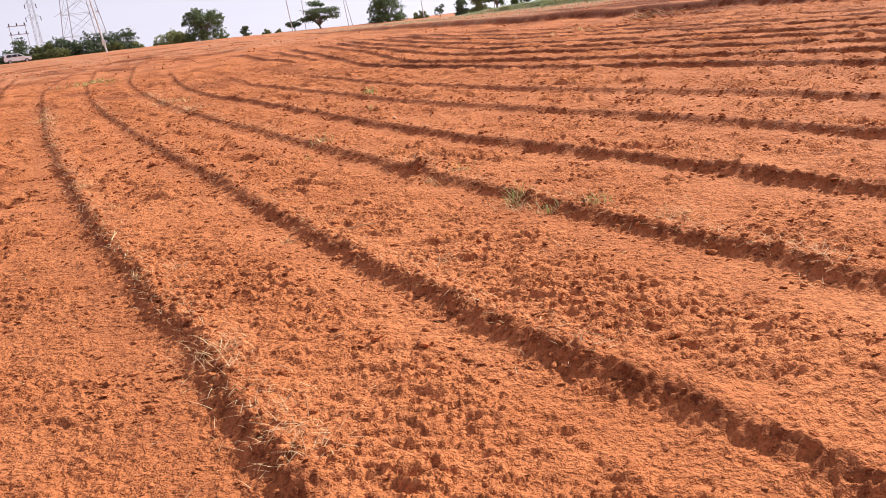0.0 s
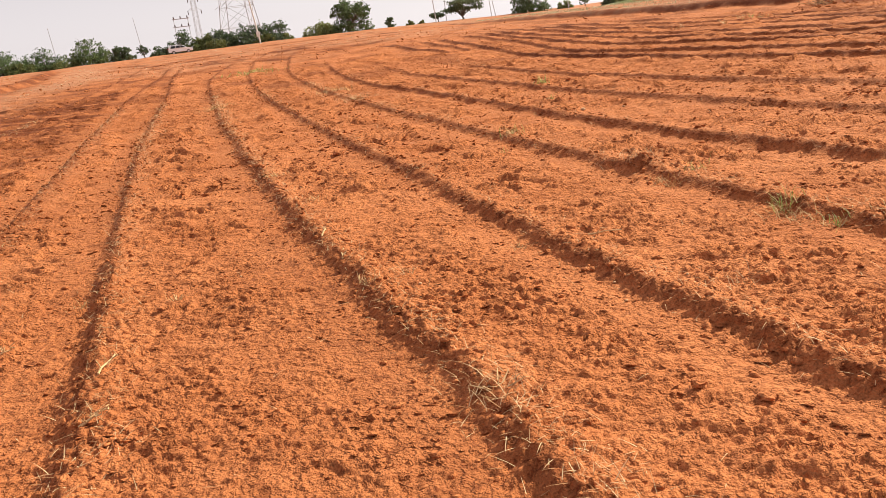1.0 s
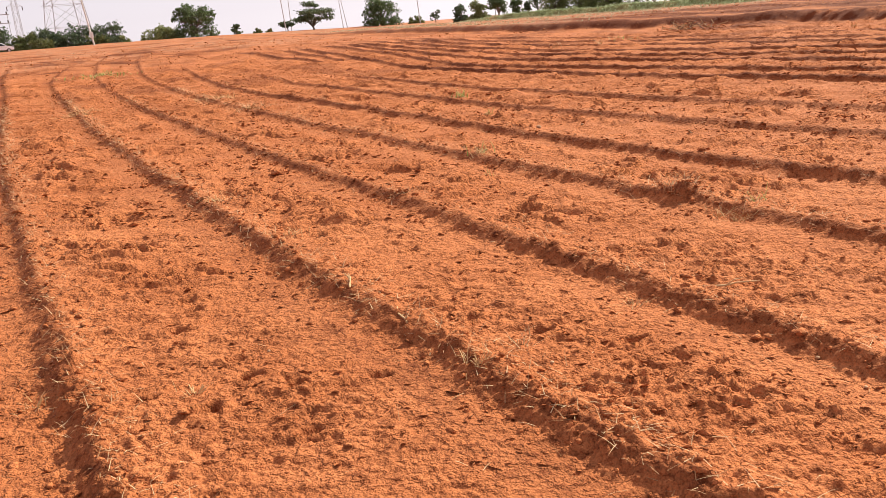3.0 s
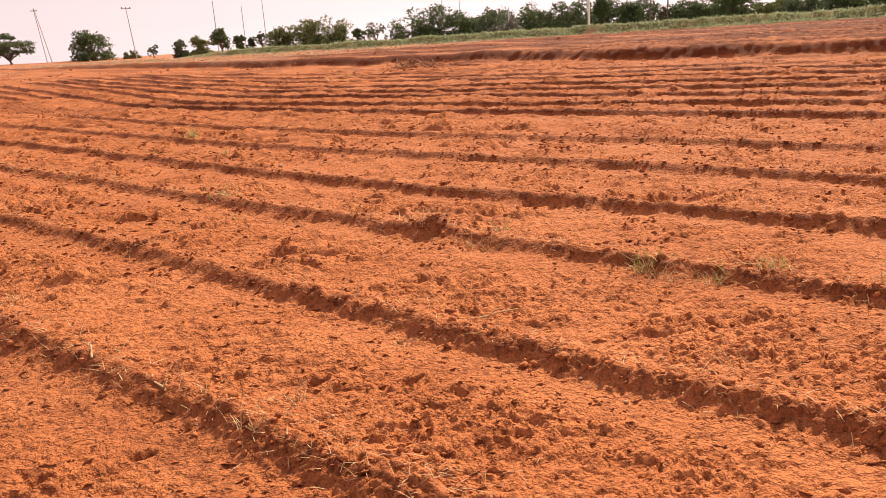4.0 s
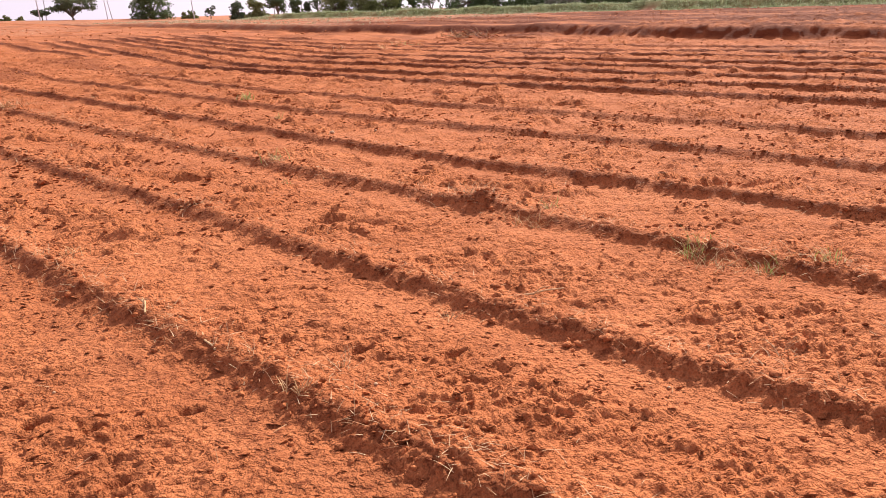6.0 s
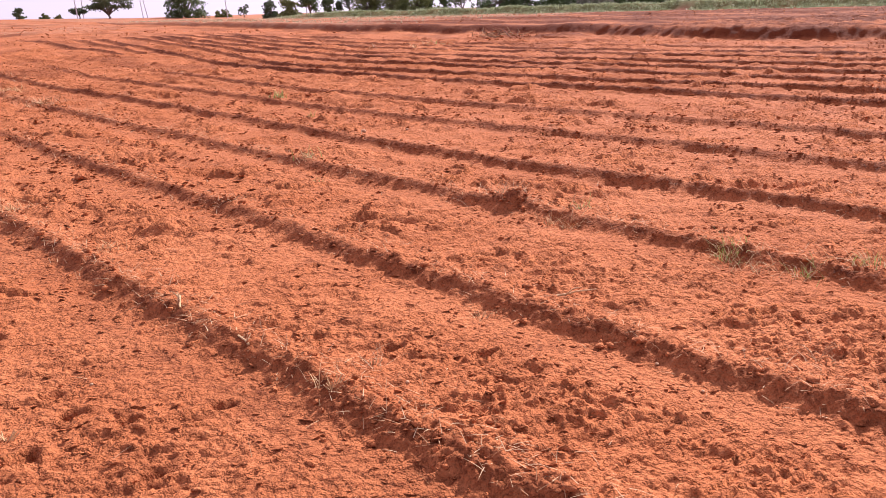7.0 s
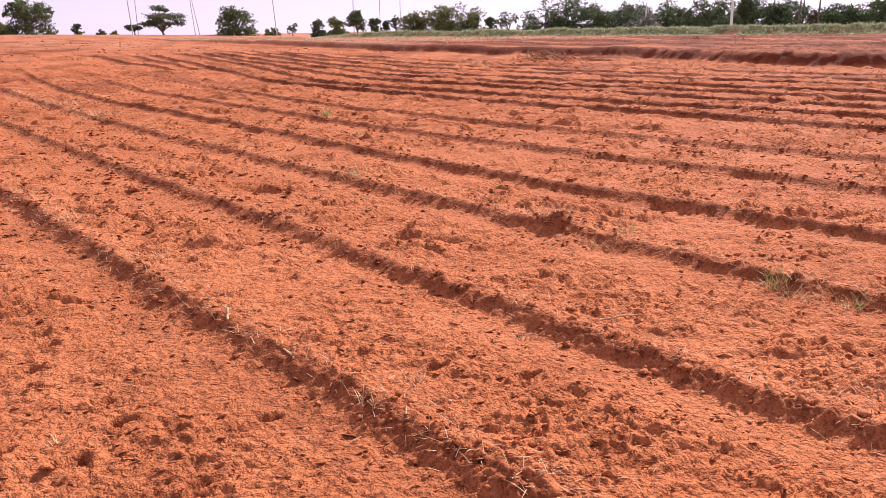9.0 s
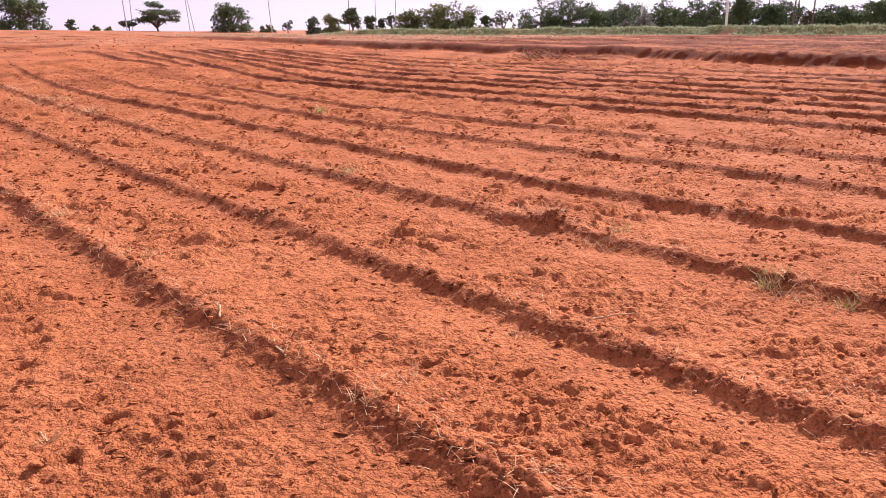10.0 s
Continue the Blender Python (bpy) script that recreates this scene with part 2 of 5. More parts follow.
# plough ridges: where each one runs, as x at a row of y, with its first and last y and its strength
RIDGES = [
    ([(-10, -6.0), (20, -6.3), (40, -6.2)], -10, 36, 0.45),
    ([(-10, -4.9), (10, -5.0), (22.8, -5.0), (31.5, -4.9), (47.2, -4.15), (60, -3.6), (71, -3.1)], -10, 74, 1.49),
    ([(-10, -2.2), (8, -2.22), (13, -2.29), (20, -2.45), (34, -2.4), (42, -2.0), (48, -1.6), (65, -1.0), (74, 0.5)], -10, 70, 1.4),
    ([(-10, -1.0), (5, -1.03), (8.4, -1.14), (14, -1.23), (18, -1.25), (24, -1.15), (31, -0.95), (44, -0.84), (53.7, -0.7), (72, 0.8)], -10, 66, 1.0),
    ([(-10, 0.62), (4, 0.6), (6.5, 0.43), (12, 0.33), (18, 0.31), (25, 0.44), (31, 0.54), (40, 0.83), (44.8, 1.33), (58.3, 3.28), (68, 5.8)], -10, 70, 1.0),
    ([(-10, 2.4), (0, 2.16), (1.6, 2.02), (2.3, 1.95), (3, 1.90), (4, 1.85), (5.2, 1.78), (8, 1.77), (16, 1.74), (20.5, 1.83), (26, 1.87), (32, 2.13), (41.3, 2.75), (59.7, 4.92), (76, 8)], -10, 74, 1.0),
    ([(-10, 3.6), (2.4, 3.5), (3.5, 3.46), (4.6, 3.39), (7, 3.36), (16, 3.3), (21, 3.34), (26, 3.5), (33, 3.85), (40, 4.5), (60, 7.4), (72, 10)], -10, 66, 1.0),
    ([(-10, 5.1), (3.4, 4.98), (5, 4.9), (6.5, 4.82), (10, 4.62), (14, 4.74), (20, 4.9), (24, 4.72), (28, 4.97), (33, 5.45), (46, 7.3)], -10, 46, 1.2),
    ([(-10, 6.7), (8, 6.64), (12.8, 6.27), (18, 6.42), (22, 6.5), (26, 6.5), (30, 6.9), (34, 7.5)], -10, 35, 1.1),
    ([(-10, 8.6), (8, 8.45), (11, 8.05), (16, 8.0), (20, 8.0), (24, 8.45), (29, 8.3), (33, 8.8)], -10, 31, 1.1),
    ([(-10, 12), (8, 11.4), (12, 11.25), (16, 10.72), (20, 10.82), (25, 10.85), (28, 11.1), (31, 11.85), (34.3, 12.8), (40, 13.8), (46, 14.8), (60, 18)], -10, 58, 2.1),
    ([(-10, 13.8), (9, 13.05), (13, 12.55), (18, 12.3), (21, 11.95), (24.5, 11.85), (26, 12.05), (33.5, 14.2), (37, 15.2), (44, 16.4), (60, 19.5)], -10, 58, 2.1),
    ([(-10, 15.2), (10, 14.65), (15, 14.35), (17, 14.1), (26, 13.7), (34.7, 15.6), (40.7, 16.9), (60, 21)], -10, 58, 2.2),
    ([(-10, 17), (11, 16.33), (16, 16.0), (18, 15.6), (27, 15.4), (36, 17.2), (45, 18.8), (60, 22.3)], -10, 58, 2.2),
    ([(-10, 18.4), (12, 18.0), (20, 17.3), (28, 17.0), (40, 19.4), (60, 23.5)], -10, 58, 2.2),
    ([(-10, 20.3), (12.5, 20.0), (22, 19.5), (30, 19.2), (42, 21.2), (60, 24.8)], -10, 58, 2.1),
    ([(-10, 22.3), (13.5, 21.9), (24, 21.3), (34, 21.4), (60, 26)], -10, 56, 1.9),
    ([(-10, 24.4), (14, 24.0), (30, 23.2), (60, 27.2)], -10, 50, 1.4),
    ([(-10, 35.5), (30, 36.0), (70, 37.0)], -10, 58, 3.0),
    ([(-10, 40.5), (30, 41.0), (70, 42.0)], -10, 56, 3.6),
    ([(-10, 47.0), (30, 48.0), (70, 48.0)], -10, 54, 3.6),
    ([(-10, 53.5), (30, 54.0), (70, 53.0)], -10, 54, 3.6),
    ([(30, 10.2), (35.3, 11.1), (41.7, 11.9), (46.7, 12.2), (55, 12.9)], 34, 57, 1.9),
    ([(30, 11.0), (34.9, 12.0), (38, 12.45), (44, 13.6), (49.4, 14.3), (58, 16)], 34, 57, 1.9),
]
# furrows across the headland, where the plough turned: y at x = 0, slope, from x, to x, depth
HEADLAND = [(49.5, 0.14, -3, 5, 0.7), (53.0, 0.16, -5.0, 11.0, 0.9), (57.0, 0.02, 2, 13.5, 1.0), (61.0, 0.20, -2.0, 18.0, 0.8), (65.5, -0.06, -6, 9, 0.7), (69.0, 0.16, -8.0, 20.0, 1.0), (73.0, 0.05, -3, 16, 0.7),
            (77.0, 0.12, -9, 24, 0.8), (81.5, 0.02, -4, 15, 0.6), (86.0, 0.10, -9.0, 25.0, 1.0), (93.0, 0.04, -10, 26, 0.7), (101.0, 0.06, -9.0, 27.0, 0.9), (110.0, 0.02, -14, 27, 0.6)]
BANK_TOE = [(-60, 28.0), (15, 28.2), (22, 28.6), (26, 30.6), (30, 31.8), (38, 31.6), (48, 31.0), (60, 31.0), (75, 30.8), (120, 30.0)]
GREEN_LINE = [(-60, 58.0), (28, 59.5), (40, 61.0), (52, 61.5), (60, 59.0), (68, 54.0), (76, 47.5), (84, 40.0)]


def along(points, y):
    """A smooth curve x(y) through a few points."""
    ys, xs = np.array([p[0] for p in points], float), np.array([p[1] for p in points], float)
    w = 1.2 + 0.12 * np.clip(y - 22, 0, 40)
    return (np.interp(y - w, ys, xs) + np.interp(y, ys, xs) * 2 + np.interp(y + w, ys, xs)) / 4


def pits(x, y, cell, share, r0, r1, deep, seed):
    """Foot and hoof prints: shallow holes with a soft rim, scattered one to a cell at most."""
    out = np.zeros_like(x)
    ci, cj = np.floor(x / cell).astype(np.int64), np.floor(y / cell).astype(np.int64)
    for di in (-1, 0, 1):
        for dj in (-1, 0, 1):
            i, j = ci + di, cj + dj
            h1, h2, h3, h4 = (bits(i, j, seed + q) / 1024 for q in (0, 5, 9, 13))
            px, py = (i + h1) * cell, (j + h2) * cell
            r = r0 + (r1 - r0) * h3
            d = np.hypot((x - px) * (0.8 + 0.5 * h2), (y - py) * (0.8 + 0.5 * h1)) / r
            on = (h4 < share) * (0.5 + 0.5 * h3)
            out += on * (-deep * step01(1.25 - d) + 0.3 * deep * np.exp(-((d - 1.35) / 0.28) ** 2))
    return out


PRINTS = [(-0.51, 6.96), (-0.35, 6.41), (-0.36, 6.16), (-0.23, 5.91), (0.13, 5.82), (-0.58, 5.95), (0.78, 6.09), (0.94, 5.74), (1.13, 7.45),
          (1.42, 7.11), (1.28, 6.66), (1.12, 8.82), (1.35, 8.51), (2.22, 11.13), (-0.29, 5.51), (3.8, 5.6), (4.6, 8.4),
          (-0.61, 5.93), (-0.38, 7.27), (-0.46, 8.91), (-0.5, 4.81), (-1.29, 5.32), (-0.81, 6.18), (-2.25, 7.92), (-0.37, 7.49), (1.21, 5.39)]


# stretches where the crust is broken into clods: place and reach
ROUGH = [(1.21, 3.02, 0.35), (2.5, 2.75, 0.3), (1.35, 4.6, 0.35), (5.6, 8.3, 0.5), (2.5, 7.5, 0.6), (0.6, 8.6, 0.4), (2.2, 6.2, 0.4), (1.42, 8.5, 0.3), (2.2, 11.1, 0.35), (3.8, 5.8, 0.3), (2.7, 8.1, 0.4)]


def land(x, y, spacing=0.008):
    """Height of the ground, how dark the soil is where turned or painted as shaded, and how much pale stubble covers
    it.
    """
    x, y = np.asarray(x, float), np.asarray(y, float)
    spacing = np.broadcast_to(np.asarray(spacing, float), x.shape)
    d = np.hypot(x + 0.6, y - 0.6)

    def octave(wave, seed):
        out, on = np.zeros_like(x), spacing < wave / 1.65
        out[on] = grain_noise(x[on], y[on], wave, seed) * step01((wave / spacing[on] - 1.6) / 1.6)
        return out

    drag_u, drag_v = x * 0.42 + y * 0.91, (x * 0.91 - y * 0.42) * 0.5

    def dragged(wave, seed):
        """The same, drawn out across the way the harrow was pulled."""
        out, on = np.zeros_like(x), spacing < wave / 1.65
        out[on] = grain_noise(drag_v[on], drag_u[on], wave, seed) * step01((wave / spacing[on] - 1.6) / 1.6)
        return out

    # terrace bank, green bank and the low bund to the west
    toe = along(BANK_TOE, y) + 0.16 * grain_noise(x * 0, y, 6.0, 21) + 0.05 * grain_noise(x, y, 0.9, 22)
    high = 0.47 * (1 - step01((y - 55) / 55)) * (1 + 0.07 * grain_noise(x * 0, y, 7.0, 23))
    up = step01((x - toe) / 0.85)
    green = along(GREEN_LINE, y)
    gd = x - green
    end = 1 - step01((y - 74) / 9)
    ridge_g = end * (0.34 * np.exp(-((gd - 0.9) / 1.0) ** 2) + 0.34 * step01((gd + 0.2) / 1.2)) * (1 + 0.16 * grain_noise(x, y, 3.0, 24))
    west = -10.5 - 0.07 * (y - 60) - 3.2 * step01((70 - y) / 25)
    wd = west - x
    bund_face = np.exp(-((wd - 0.4) / 0.9) ** 2) * step01((y - 25) / 20) * (1 - step01((y - 100) / 15))
    bund = np.where((y > 25) & (y < 115), 1, 0) * (0.35 * step01(wd / 0.8) * (1 - step01((wd - 6) / 14))) * step01((y - 25) / 20) * (1 - step01((y - 100) / 15))
    base = rise(x, y) + high * up + 0.33 * high * step01((x - toe - 0.7) / 9) + ridge_g + bund

    # plough ridges: a steep face to the west over a shallow furrow, a crumbly crest, a soft back to the east
    crest = np.zeros_like(x)
    turned_shade = np.zeros_like(x)
    crumb = np.zeros_like(x)
    level = np.zeros_like(x)
    wob = 0.035 * octave(0.9, 31) + 0.022 * octave(0.25, 32) + 0.016 * octave(0.09, 37)
    vary = 1 + 0.2 * grain_noise(x, y, 1.7, 33)
    for pts, y0, y1, power in RIDGES:
        wide = 4.5 if -3 < pts[0][1] < -2 else 1.9 if -2 < pts[0][1] < 0 else 1.5 if pts[0][1] > 10 or pts[0][1] < 1 else 1.0
        across = [p[1] for p in pts]
        on = np.nonzero((x > min(across) - 2) & (x < max(across) + 2) & (y > y0) & (y < y1))[0]
        widen = 1 + np.clip((d[on] - 34) / 26, 0, 1.6)
        q = (x[on] - along(pts, y[on]) - wob[on]) / widen
        close_by = np.abs(q) < 0.9
        on, q, widen = on[close_by], q[close_by], widen[close_by]
        if not len(on):
            continue
        live = step01((y[on] - y0) / 2) * (1 - step01((y[on] - y1 + 9) / 9)) * (power if power < 1.5 else 0.72 * power) * vary[on]
        face = step01((q + 0.10) / 0.13)
        furrow = -0.020 * np.exp(-((q + 0.14) / 0.10) ** 2) * (1 - 0.75 * face) - 0.012 * np.exp(-((q + 0.28) / 0.2) ** 2)
        top = 0.040 * face * np.exp(-np.clip(q - 0.05, 0, 9) / 0.15)
        crest[on] += live * widen ** 0.8 * (furrow + top)
        hold = np.clip(live, 0, 1)
        # dark band on west face and furrow: painted shade over darker turned soil
        turned_shade[on] = np.maximum(turned_shade[on], hold * ((0.9 if power > 1.5 else 0.64) * np.exp(-((q + 0.035 - 0.02 * wide) / (0.056 * math.sqrt(wide))) ** 2) + (0.26 if wide > 1 else 0.1) * np.exp(-((q + 0.25) / 0.16) ** 2)))
        crumb[on] = np.maximum(crumb[on], np.clip(live, 0, 1.2) * np.exp(-((q - 0.03) / (0.13 * math.sqrt(wide))) ** 2))
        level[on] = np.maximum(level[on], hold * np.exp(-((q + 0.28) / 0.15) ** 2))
    field = (1 - up) * 1.0 + up * 0.45
    # furrows across the headland where the plough turned
    line = np.clip(turned_shade, 0, 1)
    for y0, slope, x0, x1, deep in HEADLAND:
        q = (y - y0 - slope * x - 1.6 * grain_noise(x, y * 0, 7.0, 34) - 0.5 * grain_noise(x, y * 0, 2.2, 35)) / (0.0065 * y + 0.12)
        live = deep * step01((x - x0) / 3) * step01((x1 - x) / 4) * np.clip(0.55 + 1.3 * grain_noise(x, y * 0 + y0, 4.0, 36), 0, 1)
        crest += live * (0.11 * np.exp(-(q - 0.8) ** 2) - 0.06 * np.exp(-(q + 0.2) ** 2))
        turned_shade = np.maximum(turned_shade, 0.9 * live * np.exp(-(q * 0.8) ** 2))
        line = np.maximum(line, live * np.exp(-(q * 0.7) ** 2))
    # the harrowed strip to the west, rough and dark
    strip = step01((-2.7 - x) / 0.5) * step01((x + 12.0) / 3.0) * (1 - step01((y - 34) / 9))
    track = np.exp(-((wd + 3.4) / 2.0) ** 2) * step01((y - 30) / 10) * (1 - step01((y - 95) / 15))

    # crust, clods and prints
    close = d < 34
    patch = step01(0.45 + 1.1 * grain_noise(x, y, 0.75, 41) + 0.5 * grain_noise(x, y, 0.3, 42))
    soft = step01((-0.1 - grain_noise(x, y, 2.3, 43)) * 2)
    rough = 0.62 + 0.5 * patch - 0.25 * soft
    for px, py, pr in ROUGH:
        rough = rough + 0.06 * np.exp(-(np.hypot(x - px, y - py) / pr) ** 2)
    rough = rough * (1 - 0.75 * level) * (1 - 0.35 * step01((0.55 - x) / 0.2) * step01((x + 0.9) / 0.3) * step01((9 - y) / 3))
    n1, n2, n3, n4 = octave(0.55, 44), octave(0.2, 45), octave(0.085, 46), octave(0.036, 47)

    def lips(wave, seed, heading, cover, start):
        """Broken edges of crust: a sharp step up on the near side, then a slow fall, in short stretches."""
        out = np.zeros_like(x)
        on = np.nonzero((d > start) & (spacing < wave / 2.4))[0]
        a, b = x[on], y[on]
        ph = (a * math.sin(heading) + b * math.cos(heading)) / wave + 1.9 * grain_noise(a, b, wave * 3.1, seed) + 0.7 * grain_noise(a, b, wave * 1.15, seed + 1)
        f = ph - np.floor(ph)
        share = step01((cover + 1.6 * grain_noise(a, b, wave * 2.3, seed + 2) + 0.7 * grain_noise(a, b, wave * 0.8, seed + 3)) * 1.6)
        out[on] = share * step01(f / 0.09) * (1 - f) ** 0.9 * step01((wave / spacing[on] - 2.4) / 2) * step01((d[on] - start) / (0.4 * start + 0.1))
        return out

    def cracks(wave, seed, start):
        """Gaps between the plates of crust: narrow and deep, in broken runs."""
        out = np.zeros_like(x)
        on = np.nonzero((d > start) & (spacing < wave / 3.2))[0]
        a, b = drag_v[on] * 0.8, drag_u[on]
        n = grain_noise(a, b, wave, seed) + 0.45 * grain_noise(a, b, wave * 0.42, seed + 1)
        share = step01((0.05 + 1.6 * grain_noise(a, b, wave * 1.9, seed + 2) + 0.5 * grain_noise(a, b, wave * 6, seed + 3)) * 2.2)
        out[on] = share * np.clip(1 - np.abs(n) / 0.34, 0, 1) * step01((wave / spacing[on] - 3.2) / 2) * step01((d[on] - start) / (0.4 * start + 0.1))
        return out

    flat = 1 - 0.7 * np.clip(crumb, 0, 1)
    plate = step01((dragged(0.10, 48) + 0.6 * dragged(0.05, 49) + 0.4 * octave(0.03, 50)) * 9.0 - 0.1)
    clods = step01((dragged(0.13, 101) + 0.7 * dragged(0.06, 102) + 0.4 * octave(0.033, 103)) * 6.0 - 1.2)
    edges = 0.011 * lips(0.07, 110, 0.45, 0.10, 0.0) + 0.021 * lips(0.13, 120, 0.35, 0.2, 0.0) + 0.058 * lips(0.31, 130, 0.5, 0.18, 6.0) + 0.080 * lips(0.66, 140, 0.4, 0.14, 10.0) + 0.11 * lips(1.4, 145, 0.3, 0.05, 24.0)
    edges = edges - 0.011 * cracks(0.10, 160, 0.0) - 0.055 * cracks(0.34, 165, 6.0) - 0.075 * cracks(0.8, 170, 13.0)
    micro = 0.016 * n1 + rough * (0.005 * n2 + 0.005 * n3 + 0.008 * n4 + 0.013 * plate + flat * (0.012 * clods + edges * (1 - 0.6 * up)))
    lumps = (0.65 + 0.35 * step01((d - 3.2) / 5)) * (0.018 * octave(0.3, 77) * step01((d - 8) / 8) + (1 - 0.3 * step01((d - 9) / 8)) * (np.maximum(0, octave(0.12, 51) + 0.2) * 0.020 + np.maximum(0, octave(0.055, 52)) * 0.030 + 0.010 * n3 + 0.018 * n4))
    micro = micro * (1 - 0.4 * np.clip(crumb, 0, 1)) + lumps * np.clip(crumb, 0, 1.2)
    holes = np.zeros_like(x)
    print_shade = np.zeros_like(x)
    if close.any():
        xc, yc = x[close], y[close]
        hh = pits(xc, yc, 0.42, 0.05, 0.03, 0.055, 0.024, 61)
        # mask that paints shade into the hollow of each print
        hollow_shade = np.zeros_like(xc)
        for px, py in PRINTS:
            e = np.hypot((xc - px) * 0.85 - 0.035 * grain_noise(xc, yc, 0.1, 71), (yc - py) * 1.3 - 0.03 * grain_noise(xc, yc, 0.09, 72)) / 0.05
            hollow_shade = np.maximum(hollow_shade, step01((1.3 - e) * 1.6))
            hh += -0.034 * step01((1.2 - e) * 1.2) + 0.012 * np.exp(-((e - 1.4) / 0.3) ** 2)
        print_shade[close] = hollow_shade
        holes[close] = hh * step01((34 - d[close]) / 10) * (1 - 0.7 * np.clip(crumb[close], 0, 1))
    # rolling clods of the bank face and the turned heap below it
    bankface = up * (1 - up) * 4 * (high > 0.1)
    heap = 0.35 * np.exp(-(((x - 27.6) / 1.1) ** 2 + ((y - 30.6) / 0.8) ** 2)) + 0.18 * np.exp(-(((x - 29.0) / 1.5) ** 2 + ((y - 28.0) / 0.9) ** 2))
    heap *= 1 + 0.6 * octave(0.5, 55)
    mound = 0.075 * np.exp(-(((x - 3.46) / 0.14) ** 2 + ((y - 7.25) / 0.18) ** 2)) * (1 + 0.35 * octave(0.12, 56))
    big = bankface * (0.025 * octave(1.3, 53) + 0.02 * octave(0.5, 54) + 0.03 * octave(0.28, 63)) + np.clip(up * 3 - 2, 0, 1) * (x < green) * (0.035 * octave(0.6, 64) + 0.06 * octave(0.3, 65))
    far = step01((d - 9) / 20) * (0.018 * octave(1.4, 57) + 0.020 * octave(0.7, 58) + 0.024 * octave(0.35, 59)) * (1 + 0.4 * up + step01((y - 38) / 10)) + step01((d - 30) / 20) * 0.10 * octave(4.5, 62)
    z = base + crest * field + micro + holes + heap + mound + big + far
    # bankface term paints the bank's shade; the others darken turned and worked soil
    turned_shade = np.clip(turned_shade * np.clip(0.74 + 0.35 * octave(0.16, 98) + 0.4 * octave(0.06, 99), 0.1, 1) + bankface * (0.62 + 0.25 * octave(0.4, 80)) + np.clip(heap * 3, 0, 0.7) + np.clip(mound * 4, 0, 0.3) + 0.25 * print_shade + 0.13 * step01((0.5 - x) / 0.2) * step01((x + 1.0) / 0.3) * step01((8.5 - y) / 3) + 0.14 * step01((-1.35 - x) / 0.4) * step01((14 - y) / 6) * np.clip(0.7 + octave(0.4, 78), 0, 1.6) + 0.6 * bund_face * np.clip(0.8 + octave(1.6, 79), 0.2, 1.3) + 0.6 * step01((-2.6 - x) / 0.6) * step01((x + 13.0) / 3.0) * step01((y - 14) / 8) * (1 - step01((y - 58) / 16)) * np.clip(0.34 + 1.1 * grain_noise(x * 0.2, y, 0.9, 106) * step01((0.9 / spacing - 1.6) / 1.6), 0, 0.8) + strip * np.clip(0.26 + 0.75 * grain_noise(x * 0.3, y * 1.3, 0.5, 66) * step01((0.4 / spacing - 1.6) / 1.6) + 0.35 * octave(0.2, 67), 0, 0.8) + (1 - 0.8 * track) * step01((d - 16) / 14) * 0.4 * step01(grain_noise(x * 2.2, y, 4.0, 68) * 1.6 + 0.2) + np.clip(0.50 + 0.7 * grain_noise(x * 2.6, y * 0.3, 4.0, 69) + 0.5 * octave(0.6, 100), 0.05, 0.85) * up * (x < green + 3) * (1 - step01((y - 46) / 18)), 0, 0.9)
    north = step01((y - 44 - 0.25 * np.abs(x) + 7 * grain_noise(x, y, 11.0, 91)) / 26) * (1 - step01((x - 24) / 8))
    east = up * step01((y - 42 + 5 * grain_noise(x, y, 9.0, 92)) / 10) * 0.75
    beyond = step01((gd - 1.5) / 3) * end
    stubble = (1 - 0.85 * line) * np.clip(0.62 * north * (1 - bund_face) * np.clip(0.8 + 0.9 * grain_noise(x * 0.4, y, 2.4, 105), 0.1, 1.5) + east + beyond + 0.6 * track, 0, 1) * (0.75 + 0.25 * grain_noise(x, y, 2.0, 93))
    turf = end * step01((gd + 1.0) / 0.7) * (y > -20) * np.clip(0.9 + 0.4 * grain_noise(x, y, 2.5, 94), 0, 1) * (1 - np.exp(-(((y - 41.2) / 0.9) ** 2 + ((x - 60.6) / 0.9) ** 2)))
    return z, turned_shade, stubble, turf


def height(x, y):
    z, _, _, _ = land(np.array([float(x)]), np.array([float(y)]), 0.02)
    return float(z[0])


